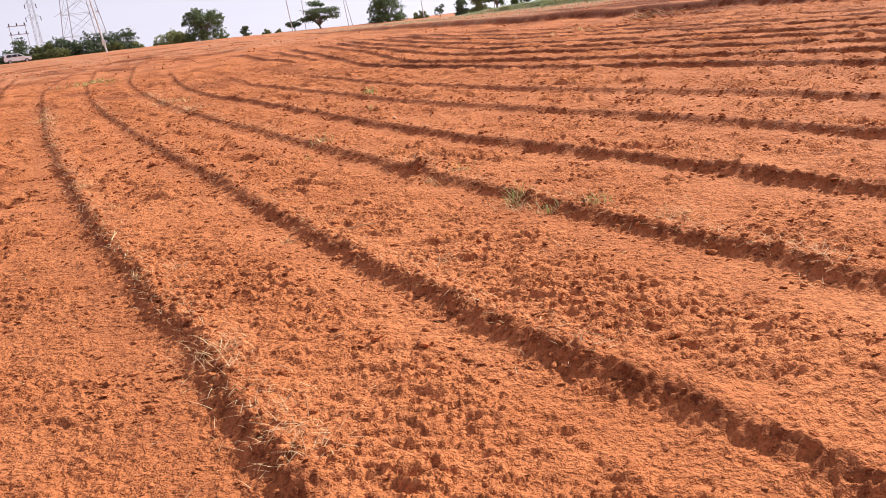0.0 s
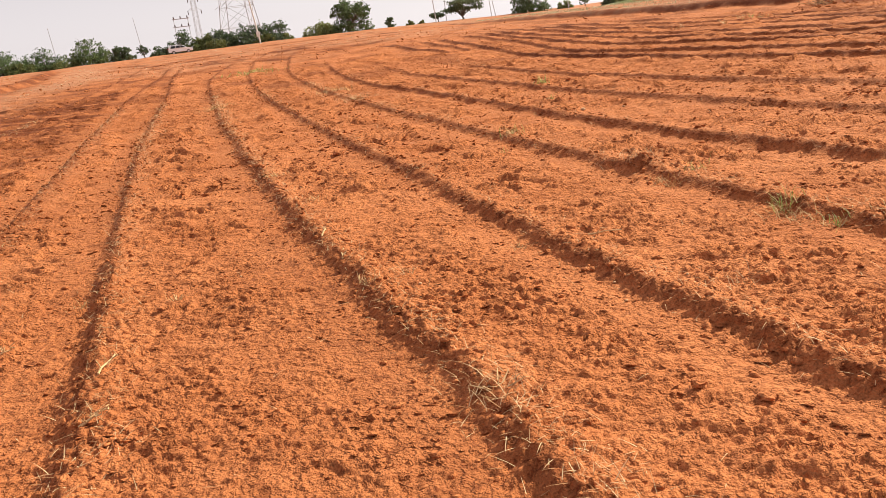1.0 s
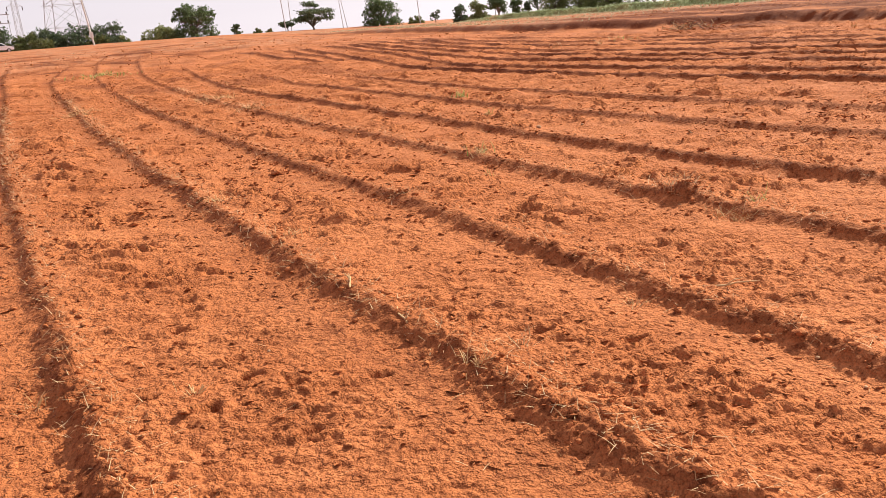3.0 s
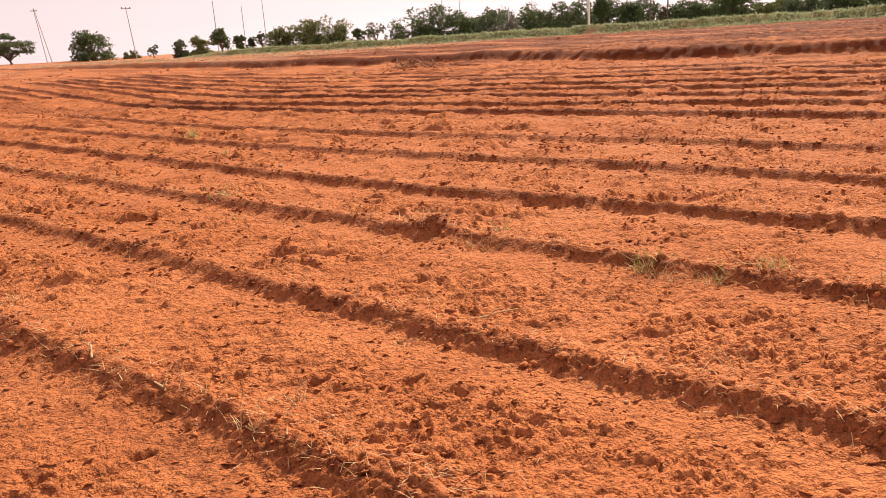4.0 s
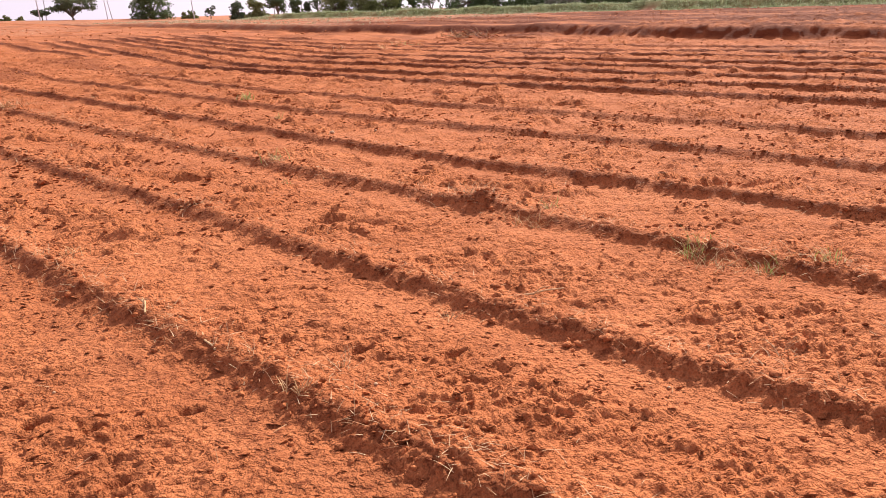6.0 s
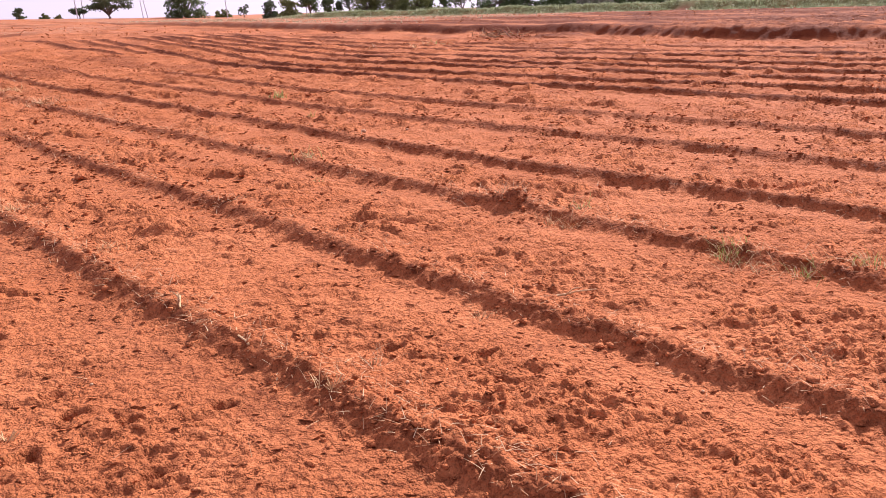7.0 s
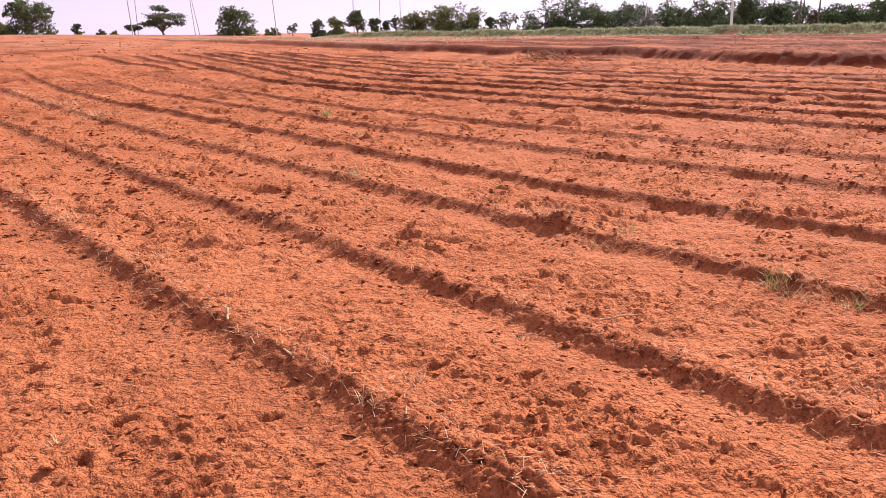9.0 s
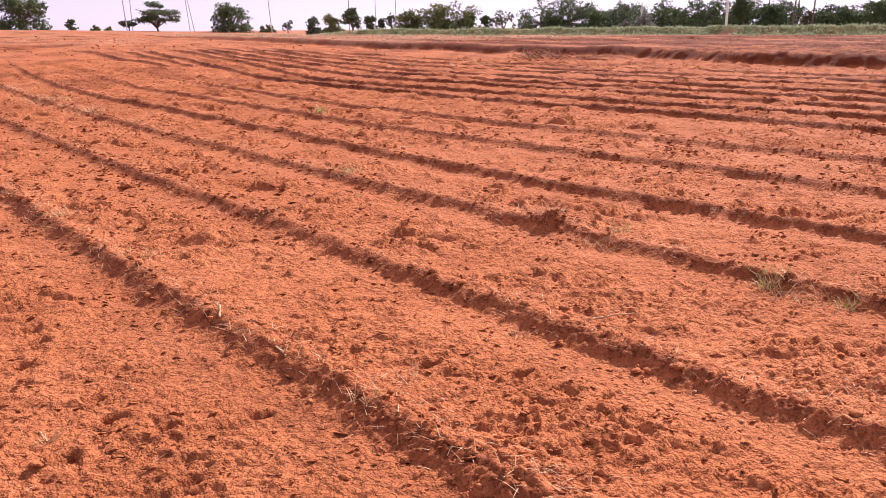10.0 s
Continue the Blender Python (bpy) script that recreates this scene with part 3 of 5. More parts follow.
def build_ground():
    """One sheet from the walker's feet to the horizon: fine where he looks and close by, coarse behind and far off."""
    cx, cy = -0.6, 0.6
    angles = np.concatenate([np.arange(-26.0, 80.0, 0.122), np.arange(80.0, 334.0, 4.0)])
    radii = [0.02, 0.4, 0.8, 1.2, 1.6, 1.9]
    while radii[-1] < 4500:
        r = radii[-1]
        radii.append(r + (max(0.0115, min(r * r / 2000, 0.062 if r < 26 else 0.11)) if r < 42 else 0.0068 * r if r < 105 else 0.0125 * r if r < 170 else 0.06 * r))
    radii = np.array(radii)
    a, r = np.meshgrid(np.radians(angles), radii)
    x, y = cx + r * np.sin(a), cy + r * np.cos(a)
    step = np.gradient(radii)[:, None] * np.ones_like(a)
    turn = np.radians(np.diff(np.append(angles, 334.0)))
    spacing = np.maximum(step * 0.8, r * np.maximum(turn, np.roll(turn, 1))[None, :] * 0.88)
    shake = np.random.RandomState(341)
    loose = ((r > 1.5) & (r < 60)) * 0.3
    x = x + loose * step * shake.uniform(-1, 1, r.shape) * np.sin(a) + loose * r * radians(0.122) * shake.uniform(-1, 1, r.shape) * np.cos(a)
    y = y + loose * step * shake.uniform(-1, 1, r.shape) * np.cos(a) - loose * r * radians(0.122) * shake.uniform(-1, 1, r.shape) * np.sin(a)
    z, turned_shade, stubble, turf = land(x.ravel(), y.ravel(), spacing.ravel())
    n, m = len(angles), len(radii)
    i, j = np.meshgrid(np.arange(m - 1), np.arange(n), indexing="ij")
    k = (j + 1) % n
    quads = np.stack([i * n + j, (i + 1) * n + j, (i + 1) * n + k, i * n + k], -1).reshape(-1, 4)[:, ::-1]
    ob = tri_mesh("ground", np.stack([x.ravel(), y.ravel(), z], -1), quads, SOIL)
    for key, values in (("turned_shade", turned_shade), ("stubble", stubble), ("turf", turf)):
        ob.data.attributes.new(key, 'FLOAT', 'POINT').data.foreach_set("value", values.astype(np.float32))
    return tagged(ob, "ploughed red earth field with furrows, ridges and a low terrace bank", "ground", kind="structure")


build_ground()


# ---- trees ----
def crown_blobs(style, h, w, rng):
    """Centres and half sizes of the leafy masses that make up a crown."""
    out = []
    if style in ("flat", "flat2", "layer"):
        for k in range(9 if style != "flat" else 6):
            f = rng.choice((0.4, 0.52, 0.64)) if style == "flat2" else rng.uniform(0.45, 0.8) if style != "layer" else 0.15 + 0.1 * k
            reach = w / 2 * (0.75 if style != "layer" else 0.95 * (1.05 - f))
            a = rng.uniform(0, 6.28)
            out.append((reach * math.cos(a) * rng.uniform(0.2, 1), reach * math.sin(a) * rng.uniform(0.2, 1), h * f, w * 0.24, w * 0.24, h * (0.06 if style == "flat2" else 0.085)))
        if style == "flat2":
            for k in range(5):
                a = rng.uniform(0, 6.28)
                out.append((w * 0.36 * math.cos(a) * rng.uniform(0.3, 1), w * 0.36 * math.sin(a) * rng.uniform(0.3, 1), h * rng.uniform(0.26, 0.5), w * rng.uniform(0.12, 0.2), w * 0.16, h * rng.uniform(0.07, 0.12)))
            out += [(-w * 0.07, 0, h * 0.93, w * 0.18, w * 0.15, h * 0.07), (w * 0.06, 0.1, h * 0.86, w * 0.14, w * 0.12, h * 0.05), (w * 0.34, 0, h * 0.5, w * 0.15, w * 0.15, h * 0.16)]
        return out
    count = {"round": 16, "n": 22, "bush": 9, "bush2": 16, "dark": 14, "light": 15, "tall": 14, "sparse": 8, "dry": 9, "brown": 10}[style]
    for k in range(count):
        f = rng.uniform(0.06, 0.88)
        if style in ("sparse", "tall"):
            f = rng.uniform(0.35, 0.9)
        reach = w * 0.5 * math.sqrt(max(0.05, 1 - ((f - 0.42) / 0.62) ** 2)) * 0.72
        a, q = rng.uniform(0, 6.28), math.sqrt(rng.uniform(0.05, 1))
        s = rng.uniform(0.16, 0.26) * (w + h) / 2
        out.append((reach * q * math.cos(a), reach * q * math.sin(a), h * f, s, s, s * rng.uniform(0.6, 0.9)))
    if style in ("round", "n", "bush2", "dark", "light", "bush"):
        # a skirt of leaves that hides the foot of the trunk
        for k in range(7):
            a = k * 0.9 + rng.uniform(0, 0.5)
            s = rng.uniform(0.13, 0.2) * (w + h) / 2
            out.append((w * 0.34 * math.cos(a), w * 0.34 * math.sin(a), h * rng.uniform(0.08, 0.2), s, s, s * 0.75))
    if style == "n":
        out += [(-w * 0.36, 0, h * 0.78, w * 0.10, w * 0.1, h * 0.10), (-w * 0.42, 0, h * 0.6, w * 0.07, w * 0.08, h * 0.08), (-w * 0.30, 0, h * 0.9, w * 0.09, w * 0.08, h * 0.06), (w * 0.38, 0, h * 0.7, w * 0.1, w * 0.1, h * 0.09)]
    return out


LEAVES = {"round": ("mid", 1.0), "n": ("mid", 1.0), "bush": ("light", 0.9), "bush2": ("mid", 1.7), "dark": ("dark", 0.9), "light": ("light", 0.9), "tall": ("mid", 0.8),
          "sparse": ("dark", 0.35), "dry": ("grey", 0.45), "brown": ("brown", 0.6), "flat": ("dark", 1.0), "flat2": ("dark", 1.0), "layer": ("dark", 0.9)}
TREE_WORDS = {"round": "dense rounded dark green thorn tree on the field edge", "n": "tall ragged green tree with a bare spreading side limb", "bush": "low yellow-green bush on the skyline",
              "bush2": "wide dark green thicket tree behind the field", "dark": "small dark green tree on the far edge", "light": "leafy yellow-green tree with a loose crown",
              "tall": "upright grey-green tree with a feathery top", "sparse": "thin-leaved small tree with open branches", "dry": "grey leafless thorn bush behind the grassy bank",
              "brown": "brownish half-dry bush behind the bank", "flat": "small flat-topped dark acacia tree", "flat2": "flat-topped dark acacia with a second tier", "layer": "small dark tree with level layered branches"}


def tree(x, y, top, w, style, seed):
    rng = random.Random(seed)
    z0 = height(x, y) - 0.08
    h = max(0.7, top - z0)
    word = "bush" if style in ("bush", "dry", "brown") else "tree"
    ob = thing(word, x, y, z0, TREE_WORDS[style], word, "trees round the field", turn=rng.uniform(-25, 25) if style not in ("n", "flat2") else -20)
    blobs = crown_blobs(style, h, w, rng)
    fork = h * (0.12 if style in ("bush", "bush2", "dry", "flat2") else 0.25)
    bm = bmesh.new()
    r = 0.028 * h + 0.03
    lean = Vector((rng.uniform(-0.06, 0.06) * h, rng.uniform(-0.06, 0.06) * h, fork))
    tube(bm, (0, 0, 0), lean * 0.5 + Vector((0.03 * h, 0, 0)), r * 1.25, r, 8)
    tube(bm, lean * 0.5 + Vector((0.03 * h, 0, 0)), lean, r, r * 0.85, 8)
    part("trunk", bm, BARK, ob)
    bm = bmesh.new()
    for bx, by, bz, sx, sy, sz in blobs:
        mid = Vector((bx * 0.45, by * 0.45, fork + (bz - fork) * 0.6))
        tube(bm, lean, mid, r * 0.55, r * 0.32, 5)
        tube(bm, mid, (bx, by, bz), r * 0.32, r * 0.1, 5)
        for _ in range(4 if style in ("sparse", "dry", "n", "brown") else 2):
            tip = (bx + rng.uniform(-sx, sx) * 1.1, by + rng.uniform(-sy, sy) * 1.1, bz + rng.uniform(-0.4, 1.15) * sz)
            tube(bm, (bx * 0.8, by * 0.8, bz - 0.3 * sz), tip, r * 0.13, r * 0.05, 4)
    part("branchwork", bm, BARK, ob)
    # leaves: small folded blades gathered in sprays over each leafy mass
    mat, dense = LEAVES[style]
    nr = np.random.RandomState(seed)
    verts = []
    size = 0.095 if y < 100 else 0.125
    for bx, by, bz, sx, sy, sz in blobs:
        count = int(dense * 170 * (sx * sy + sx * sz + sy * sz) / 1.0 * (0.14 / size) ** 1.4) + 30
        count = min(count, 290)
        sprays = nr.normal(0, 1, (max(6, count // 9), 3))
        sprays /= np.linalg.norm(sprays, axis=1)[:, None]
        sprays *= (nr.uniform(0.25, 1, (len(sprays), 1)) ** 0.45) * (1 + 0.14 * nr.normal(0, 1, (len(sprays), 1)))
        c = sprays[nr.randint(0, len(sprays), count)] * (sx, sy, sz) + nr.normal(0, 0.13 * sx, (count, 3)) * (1, 1, 0.7) + (bx, by, bz)
        c[:, 2] = np.maximum(c[:, 2], 0.06)
        a = nr.normal(0, 1, (count, 3))
        a /= np.linalg.norm(a, axis=1)[:, None]
        b = np.cross(a, nr.normal(0, 1, (count, 3)))
        b /= np.linalg.norm(b, axis=1)[:, None] + 1e-6
        s = size * nr.uniform(0.6, 1.35, (count, 1))
        verts.append(np.stack([c - a * s * 1.2, c + b * s * 0.55, c + a * s * 1.2, c - b * s * 0.55], 1).reshape(-1, 3))
    v = np.concatenate(verts)
    tri_mesh("crown", v, np.arange(len(v)).reshape(-1, 4), LEAF[mat], ob)
    return ob


WOODS = {
    "n": [(27.3, 131.9, 6.6, 7.1)],
    "bush": [(-24.5, 146.0, 3.6, 5.5), (-18.5, 147.0, 3.5, 4.5), (-30.5, 145.0, 3.8, 5.5), (6.2, 148.0, 3.6, 4.0), (14.6, 148.5, 3.7, 4.5), (18.8, 149.0, 3.2, 3.0), (61.0, 79.5, 2.9, 3.5), (58.0, 81.0, 2.8, 3.0), (25.3, 138.4, 3.3, 3.3), (37.9, 135.4, 2.5, 1.9), (41.8, 141.5, 2.4, 1.4), (58.6, 118.5, 2.4, 2.9)],
    "layer": [(33.9, 133.4, 3.3, 2.3)],
    "flat": [(39.4, 124.4, 3.2, 3.1)],
    "flat2": [(43.1, 123.1, 5.7, 6.8)],
    "round": [(52.1, 117.2, 5.7, 6.5), (55.3, 85.5, 3.2, 1.9), (68.8, 79.9, 3.4, 1.6), (65.0, 66.8, 4.5, 5.2), (67.2, 64.4, 5.1, 5.8), (66.2, 59.6, 3.2, 1.9), (70.6, 53.9, 4.0, 4.6), (72.7, 50.9, 4.7, 4.6),
              (74.3, 44.3, 3.3, 3.2), (74.9, 38.5, 3.0, 3.7), (76.2, 35.8, 3.4, 3.8), (71.0, 32.7, 3.4, 3.7), (83.4, 27.4, 3.0, 3.9), (84.4, 23.9, 3.0, 4.3), (85.2, 20.3, 2.9, 4.1), (-13.7, 140.4, 6.0, 6.8)],
    "sparse": [(61.2, 117.1, 2.9, 2.2), (59.6, 87.4, 3.5, 1.8), (76.0, 84.2, 3.7, 3.2), (-5.5, 147.0, 4.0, 2.7)],
    "dark": [(55.7, 99.5, 3.2, 2.7), (58.7, 88.1, 2.8, 1.1), (64.9, 78.1, 3.3, 2.5), (69.4, 58.9, 3.8, 4.9), (78.7, 29.3, 2.9, 3.1), (-9.2, 150.8, 4.3, 3.8), (-3.1, 151.1, 3.6, 2.9), (-0.1, 153.1, 5.6, 4.7),
             (8.0, 150.9, 5.2, 4.8), (12.5, 150.5, 5.4, 5.8), (16.7, 150.1, 5.2, 5.1)],
    "light": [(54.7, 93.1, 3.3, 2.9), (57.3, 80.4, 3.6, 2.9), (59.3, 78.8, 4.2, 3.7), (62.5, 77.5, 4.3, 4.2), (83.4, 34.1, 2.6, 3.9), (4.5, 151.0, 4.6, 4.2), (23.7, 141.0, 3.7, 6.3)],
    "tall": [(51.3, 83.4, 4.0, 2.5), (76.2, 49.0, 4.9, 3.8)],
    "dry": [(64.7, 55.1, 2.2, 1.7), (65.9, 53.6, 2.7, 2.7)],
    "brown": [(75.4, 42.1, 2.6, 2.6)],
    "bush2": [(-33.5, 147.4, 6.6, 7.6), (-27.5, 148.6, 5.5, 8.4), (-21.4, 149.6, 5.1, 7.0)],
}
# the unbroken thicket behind the eastern bank
rng_w = random.Random(77)
for k in range(17):
    f = k / 16
    x, y = 79 + 7 * f + rng_w.uniform(-1.5, 1.5), 70 - 52 * f + rng_w.uniform(-1, 1)
    WOODS[rng_w.choice(["dark", "round", "dark", "brown"])].append((x, y, rng_w.uniform(3.1, 4.3) - 0.9 * f, rng_w.uniform(4.5, 6.0)))
for style, rows in WOODS.items():
    for k, (x, y, top, w) in enumerate(rows):
        tree(x, y, top, w * (1.2 if x > 62 and y < 72 else 1.3 if style in ("bush2", "light") or style == "dark" and y > 140 else 1.0), style, 100 + 17 * k + len(style) * 1000 + ord(style[0]))


# ---- grass on the far bank, dry grass on the terrace ----
def blades(name, x, y, z, length, width, lean, seed, mat, parent=None, droop=0.4):
    """Blades of grass or straw as narrow strips of three lengths, each bent over by droop."""
    nr = np.random.RandomState(seed)
    count = len(x)
    a = nr.uniform(0, 2 * math.pi, count)
    out = np.stack([np.cos(a), np.sin(a), np.zeros(count)], 1)
    side = np.stack([-np.sin(a), np.cos(a), np.zeros(count)], 1)
    p = np.stack([x, y, z], 1)
    tilt = np.clip(lean + nr.normal(0, 0.22, count), 0.02, 1.5)
    pts, rows = [p], 3
    for k in range(rows):
        ang = np.clip(tilt + droop * (k + nr.uniform(-0.5, 0.9, count)), 0.0, 1.9)
        p = p + (out * np.sin(ang)[:, None] + np.array([0, 0, 1.0]) * np.cos(ang)[:, None]) * (length / rows)[:, None]
        pts.append(p)
    v = np.empty((count, 2 * rows + 1, 3))
    for k in range(rows):
        w = (width * (1 - 0.28 * k))[:, None] * 0.5
        v[:, 2 * k], v[:, 2 * k + 1] = pts[k] - side * w, pts[k] + side * w
    v[:, 2 * rows] = pts[rows]
    pat = np.array([[0, 1, 3], [0, 3, 2], [2, 3, 5], [2, 5, 4], [4, 5, 6]])
    tris = (np.arange(count)[:, None, None] * (2 * rows + 1) + pat[None]).reshape(-1, 3)
    return tri_mesh(name, v.reshape(-1, 3), tris, mat, parent)


def scatter_green():
    nr = np.random.RandomState(301)
    tufts = 5200
    ty = nr.uniform(8, 80, tufts)
    tx = along(GREEN_LINE, ty) + nr.uniform(-1.0, 2.4, tufts)
    bare = (np.abs(ty - 41.2) < 0.9) & (tx < 62.0) | (grain_noise(tx, ty, 4.0, 95) > 0.62)
    tx, ty = tx[~bare], ty[~bare]
    per = 5
    x = np.repeat(tx, per) + nr.normal(0, 0.13, len(tx) * per)
    y = np.repeat(ty, per) + nr.normal(0, 0.13, len(tx) * per)
    z = np.repeat(land(tx, ty, 0.3)[0], per) - 0.03
    grow = np.repeat(np.clip(0.20 + 0.09 * nr.normal(0, 1, len(tx)), 0.08, 0.5), per) * nr.uniform(0.7, 1.2, len(x))
    ob = blades("bank_grass", x, y, z, grow, nr.uniform(0.05, 0.10, len(x)), 0.5, 302, GRASS, None, 0.35)
    tagged(ob, "green tussock grass covering the low far bank", "grass", kind="stuff")
    # dry grass on the upper terrace
    n = 13000
    x, y = nr.uniform(32, 62, n), nr.uniform(40, 92, n)
    ok = (x > along(BANK_TOE, y) + 0.9) & (x < along(GREEN_LINE, np.clip(y, -60, 84)) - 0.4) & (grain_noise(x, y, 5.0, 96) > -0.25) & (nr.uniform(44, 66, n) < y)
    x, y = x[ok], y[ok]
    ob = blades("terrace_grass", x, y, land(x, y, 0.3)[0] - 0.02, nr.uniform(0.10, 0.26, len(x)), nr.uniform(0.05, 0.10, len(x)), 0.5, 303, DRYGRASS, None, 0.3)
    tagged(ob, "thin dry grass over the upper terrace", "grass", kind="stuff")
    # stubble on the headland
    n = 9000
    x, y = nr.uniform(-26, 27, n), 36 + 80 * nr.uniform(0, 1, n) ** 1.3
    ok = land(x, y, 0.4)[2] > nr.uniform(0.15, 1.0, n)
    x, y = x[ok], y[ok]
    ob = blades("headland_stubble", x, y, land(x, y, 0.4)[0] - 0.02, nr.uniform(0.05, 0.14, len(x)), nr.uniform(0.05, 0.10, len(x)), 0.7, 304, DRYGRASS, None, 0.3)
    tagged(ob, "short dry stubble on the far headland", "stubble", kind="stuff")


scatter_green()


# ---- straw, clods and stones on the field ----
def scatter_straw():
    nr = np.random.RandomState(311)
    xs, ys = [], []
    weight = {2: 1.3, 3: 1.8, 4: 2.0, 5: 0.9, 6: 1.4, 7: 0.5, 8: 0.4, 9: 0.4, 1: 1.2}
    for k, share in weight.items():
        n = int(1250 * share)
        y = 2.6 + 26 * nr.uniform(0, 1, n) ** 1.5
        xs.append(along(RIDGES[k][0], y) + nr.normal(0.07, 0.10, n))
        ys.append(y)
    n = 900
    ys.append(2.6 + 18 * nr.uniform(0, 1, n) ** 1.4)
    xs.append(nr.uniform(-4, 9, n))
    # a drift of straw where the rows pass the tall mound and on the western strip
    for cx, cy, sx, sy, n in ((-2.2, 7.0, 0.25, 1.2, 260), (0.5, 22.5, 0.25, 2.5, 200), (3.5, 21.5, 0.4, 2.5, 220), (-5.0, 14.0, 1.0, 3.5, 240), (-1.0, 17, 0.5, 3, 160)):
        xs.append(nr.normal(cx, sx, n))
        ys.append(nr.normal(cy, sy, n))
    x, y = np.concatenate(xs), np.concatenate(ys)
    far = np.clip(np.hypot(x, y) / 9, 1, 3)
    ob = blades("loose_straw", x, y, land(x, y, 0.015)[0] + 0.004, nr.uniform(0.03, 0.11, len(x)) * np.sqrt(far), 0.0031 * far * nr.uniform(0.6, 1.4, len(x)), 1.25, 312, STRAW, None, 0.1)
    tagged(ob, "loose dry straw and root threads along the plough ridges", "straw", kind="stuff")


scatter_straw()


def clod_mesh():
    """Corners and faces of a ball, to be shaken into rough lumps."""
    bm = bmesh.new()
    bmesh.ops.create_icosphere(bm, subdivisions=1, radius=1.0)
    v = np.array([p.co[:] for p in bm.verts])
    f = np.array([[q.index for q in p.verts] for p in bm.faces])
    bm.free()
    return v, f


def scatter_clods():
    nr = np.random.RandomState(321)
    base, faces = clod_mesh()
    xs, ys, rs = [], [], []
    for k, share in {1: 0.6, 2: 1.0, 3: 1.1, 4: 1.3, 5: 1.2, 6: 1.0, 7: 0.8, 8: 0.6, 9: 0.6, 10: 0.9, 11: 0.8, 12: 0.7, 13: 0.6}.items():
        n = int(520 * share)
        low = 2.6 if k < 10 else 7
        y = low + 30 * nr.uniform(0, 1, n) ** 1.6
        xs.append(along(RIDGES[k][0], y) + np.where(nr.uniform(0, 1, n) < 0.7, nr.normal(0.07, 0.085, n), nr.normal(-0.16, 0.10, n)))
        ys.append(y)
        rs.append(0.006 + 0.018 * nr.uniform(0, 1, n) ** 3 + 0.0004 * y)
    n = 2600
    y = 2.6 + 16 * nr.uniform(0, 1, n) ** 1.4
    x = nr.uniform(-3.5, 8.5, n)
    ok = grain_noise(x, y, 0.75, 41) > nr.uniform(-0.5, 0.5, n)
    xs.append(x[ok])
    ys.append(y[ok])
    rs.append(0.004 + 0.012 * nr.uniform(0, 1, ok.sum()) ** 2.5)
    for cx, cy, sx, sy, n, r in ((1.2, 4.75, 0.28, 0.25, 110, 0.009), (27.6, 30.4, 1.2, 0.9, 160, 0.06), (3.46, 7.2, 0.2, 0.25, 60, 0.02), (3.9, 5.6, 0.15, 0.12, 30, 0.022)):
        xs.append(nr.normal(cx, sx, n))
        ys.append(nr.normal(cy, sy, n))
        rs.append(r * nr.uniform(0.4, 1.2, n))
    x, y, r = np.concatenate(xs), np.concatenate(ys), np.concatenate(rs)
    z = land(x, y, 0.015)[0] + 0.15 * r
    count = len(x)
    v = base[None] * (1 + 0.5 * nr.normal(0, 1, (count, len(base), 1))).clip(0.45, 1.7)
    v = v * (r[:, None] * nr.uniform(0.7, 1.3, (count, 3)) * (1, 1, 0.6))[:, None, :]
    t = nr.uniform(0, 6.28, count)
    c, s = np.cos(t)[:, None], np.sin(t)[:, None]
    v = np.stack([v[..., 0] * c - v[..., 1] * s, v[..., 0] * s + v[..., 1] * c, v[..., 2]], -1) + np.stack([x, y, z], 1)[:, None, :]
    tris = (np.arange(count)[:, None, None] * len(base) + faces[None]).reshape(-1, 3)
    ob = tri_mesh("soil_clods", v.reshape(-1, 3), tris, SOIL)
    tagged(ob, "crumbled red soil clods strewn over ridges and beds", "soil", kind="stuff")


scatter_clods()


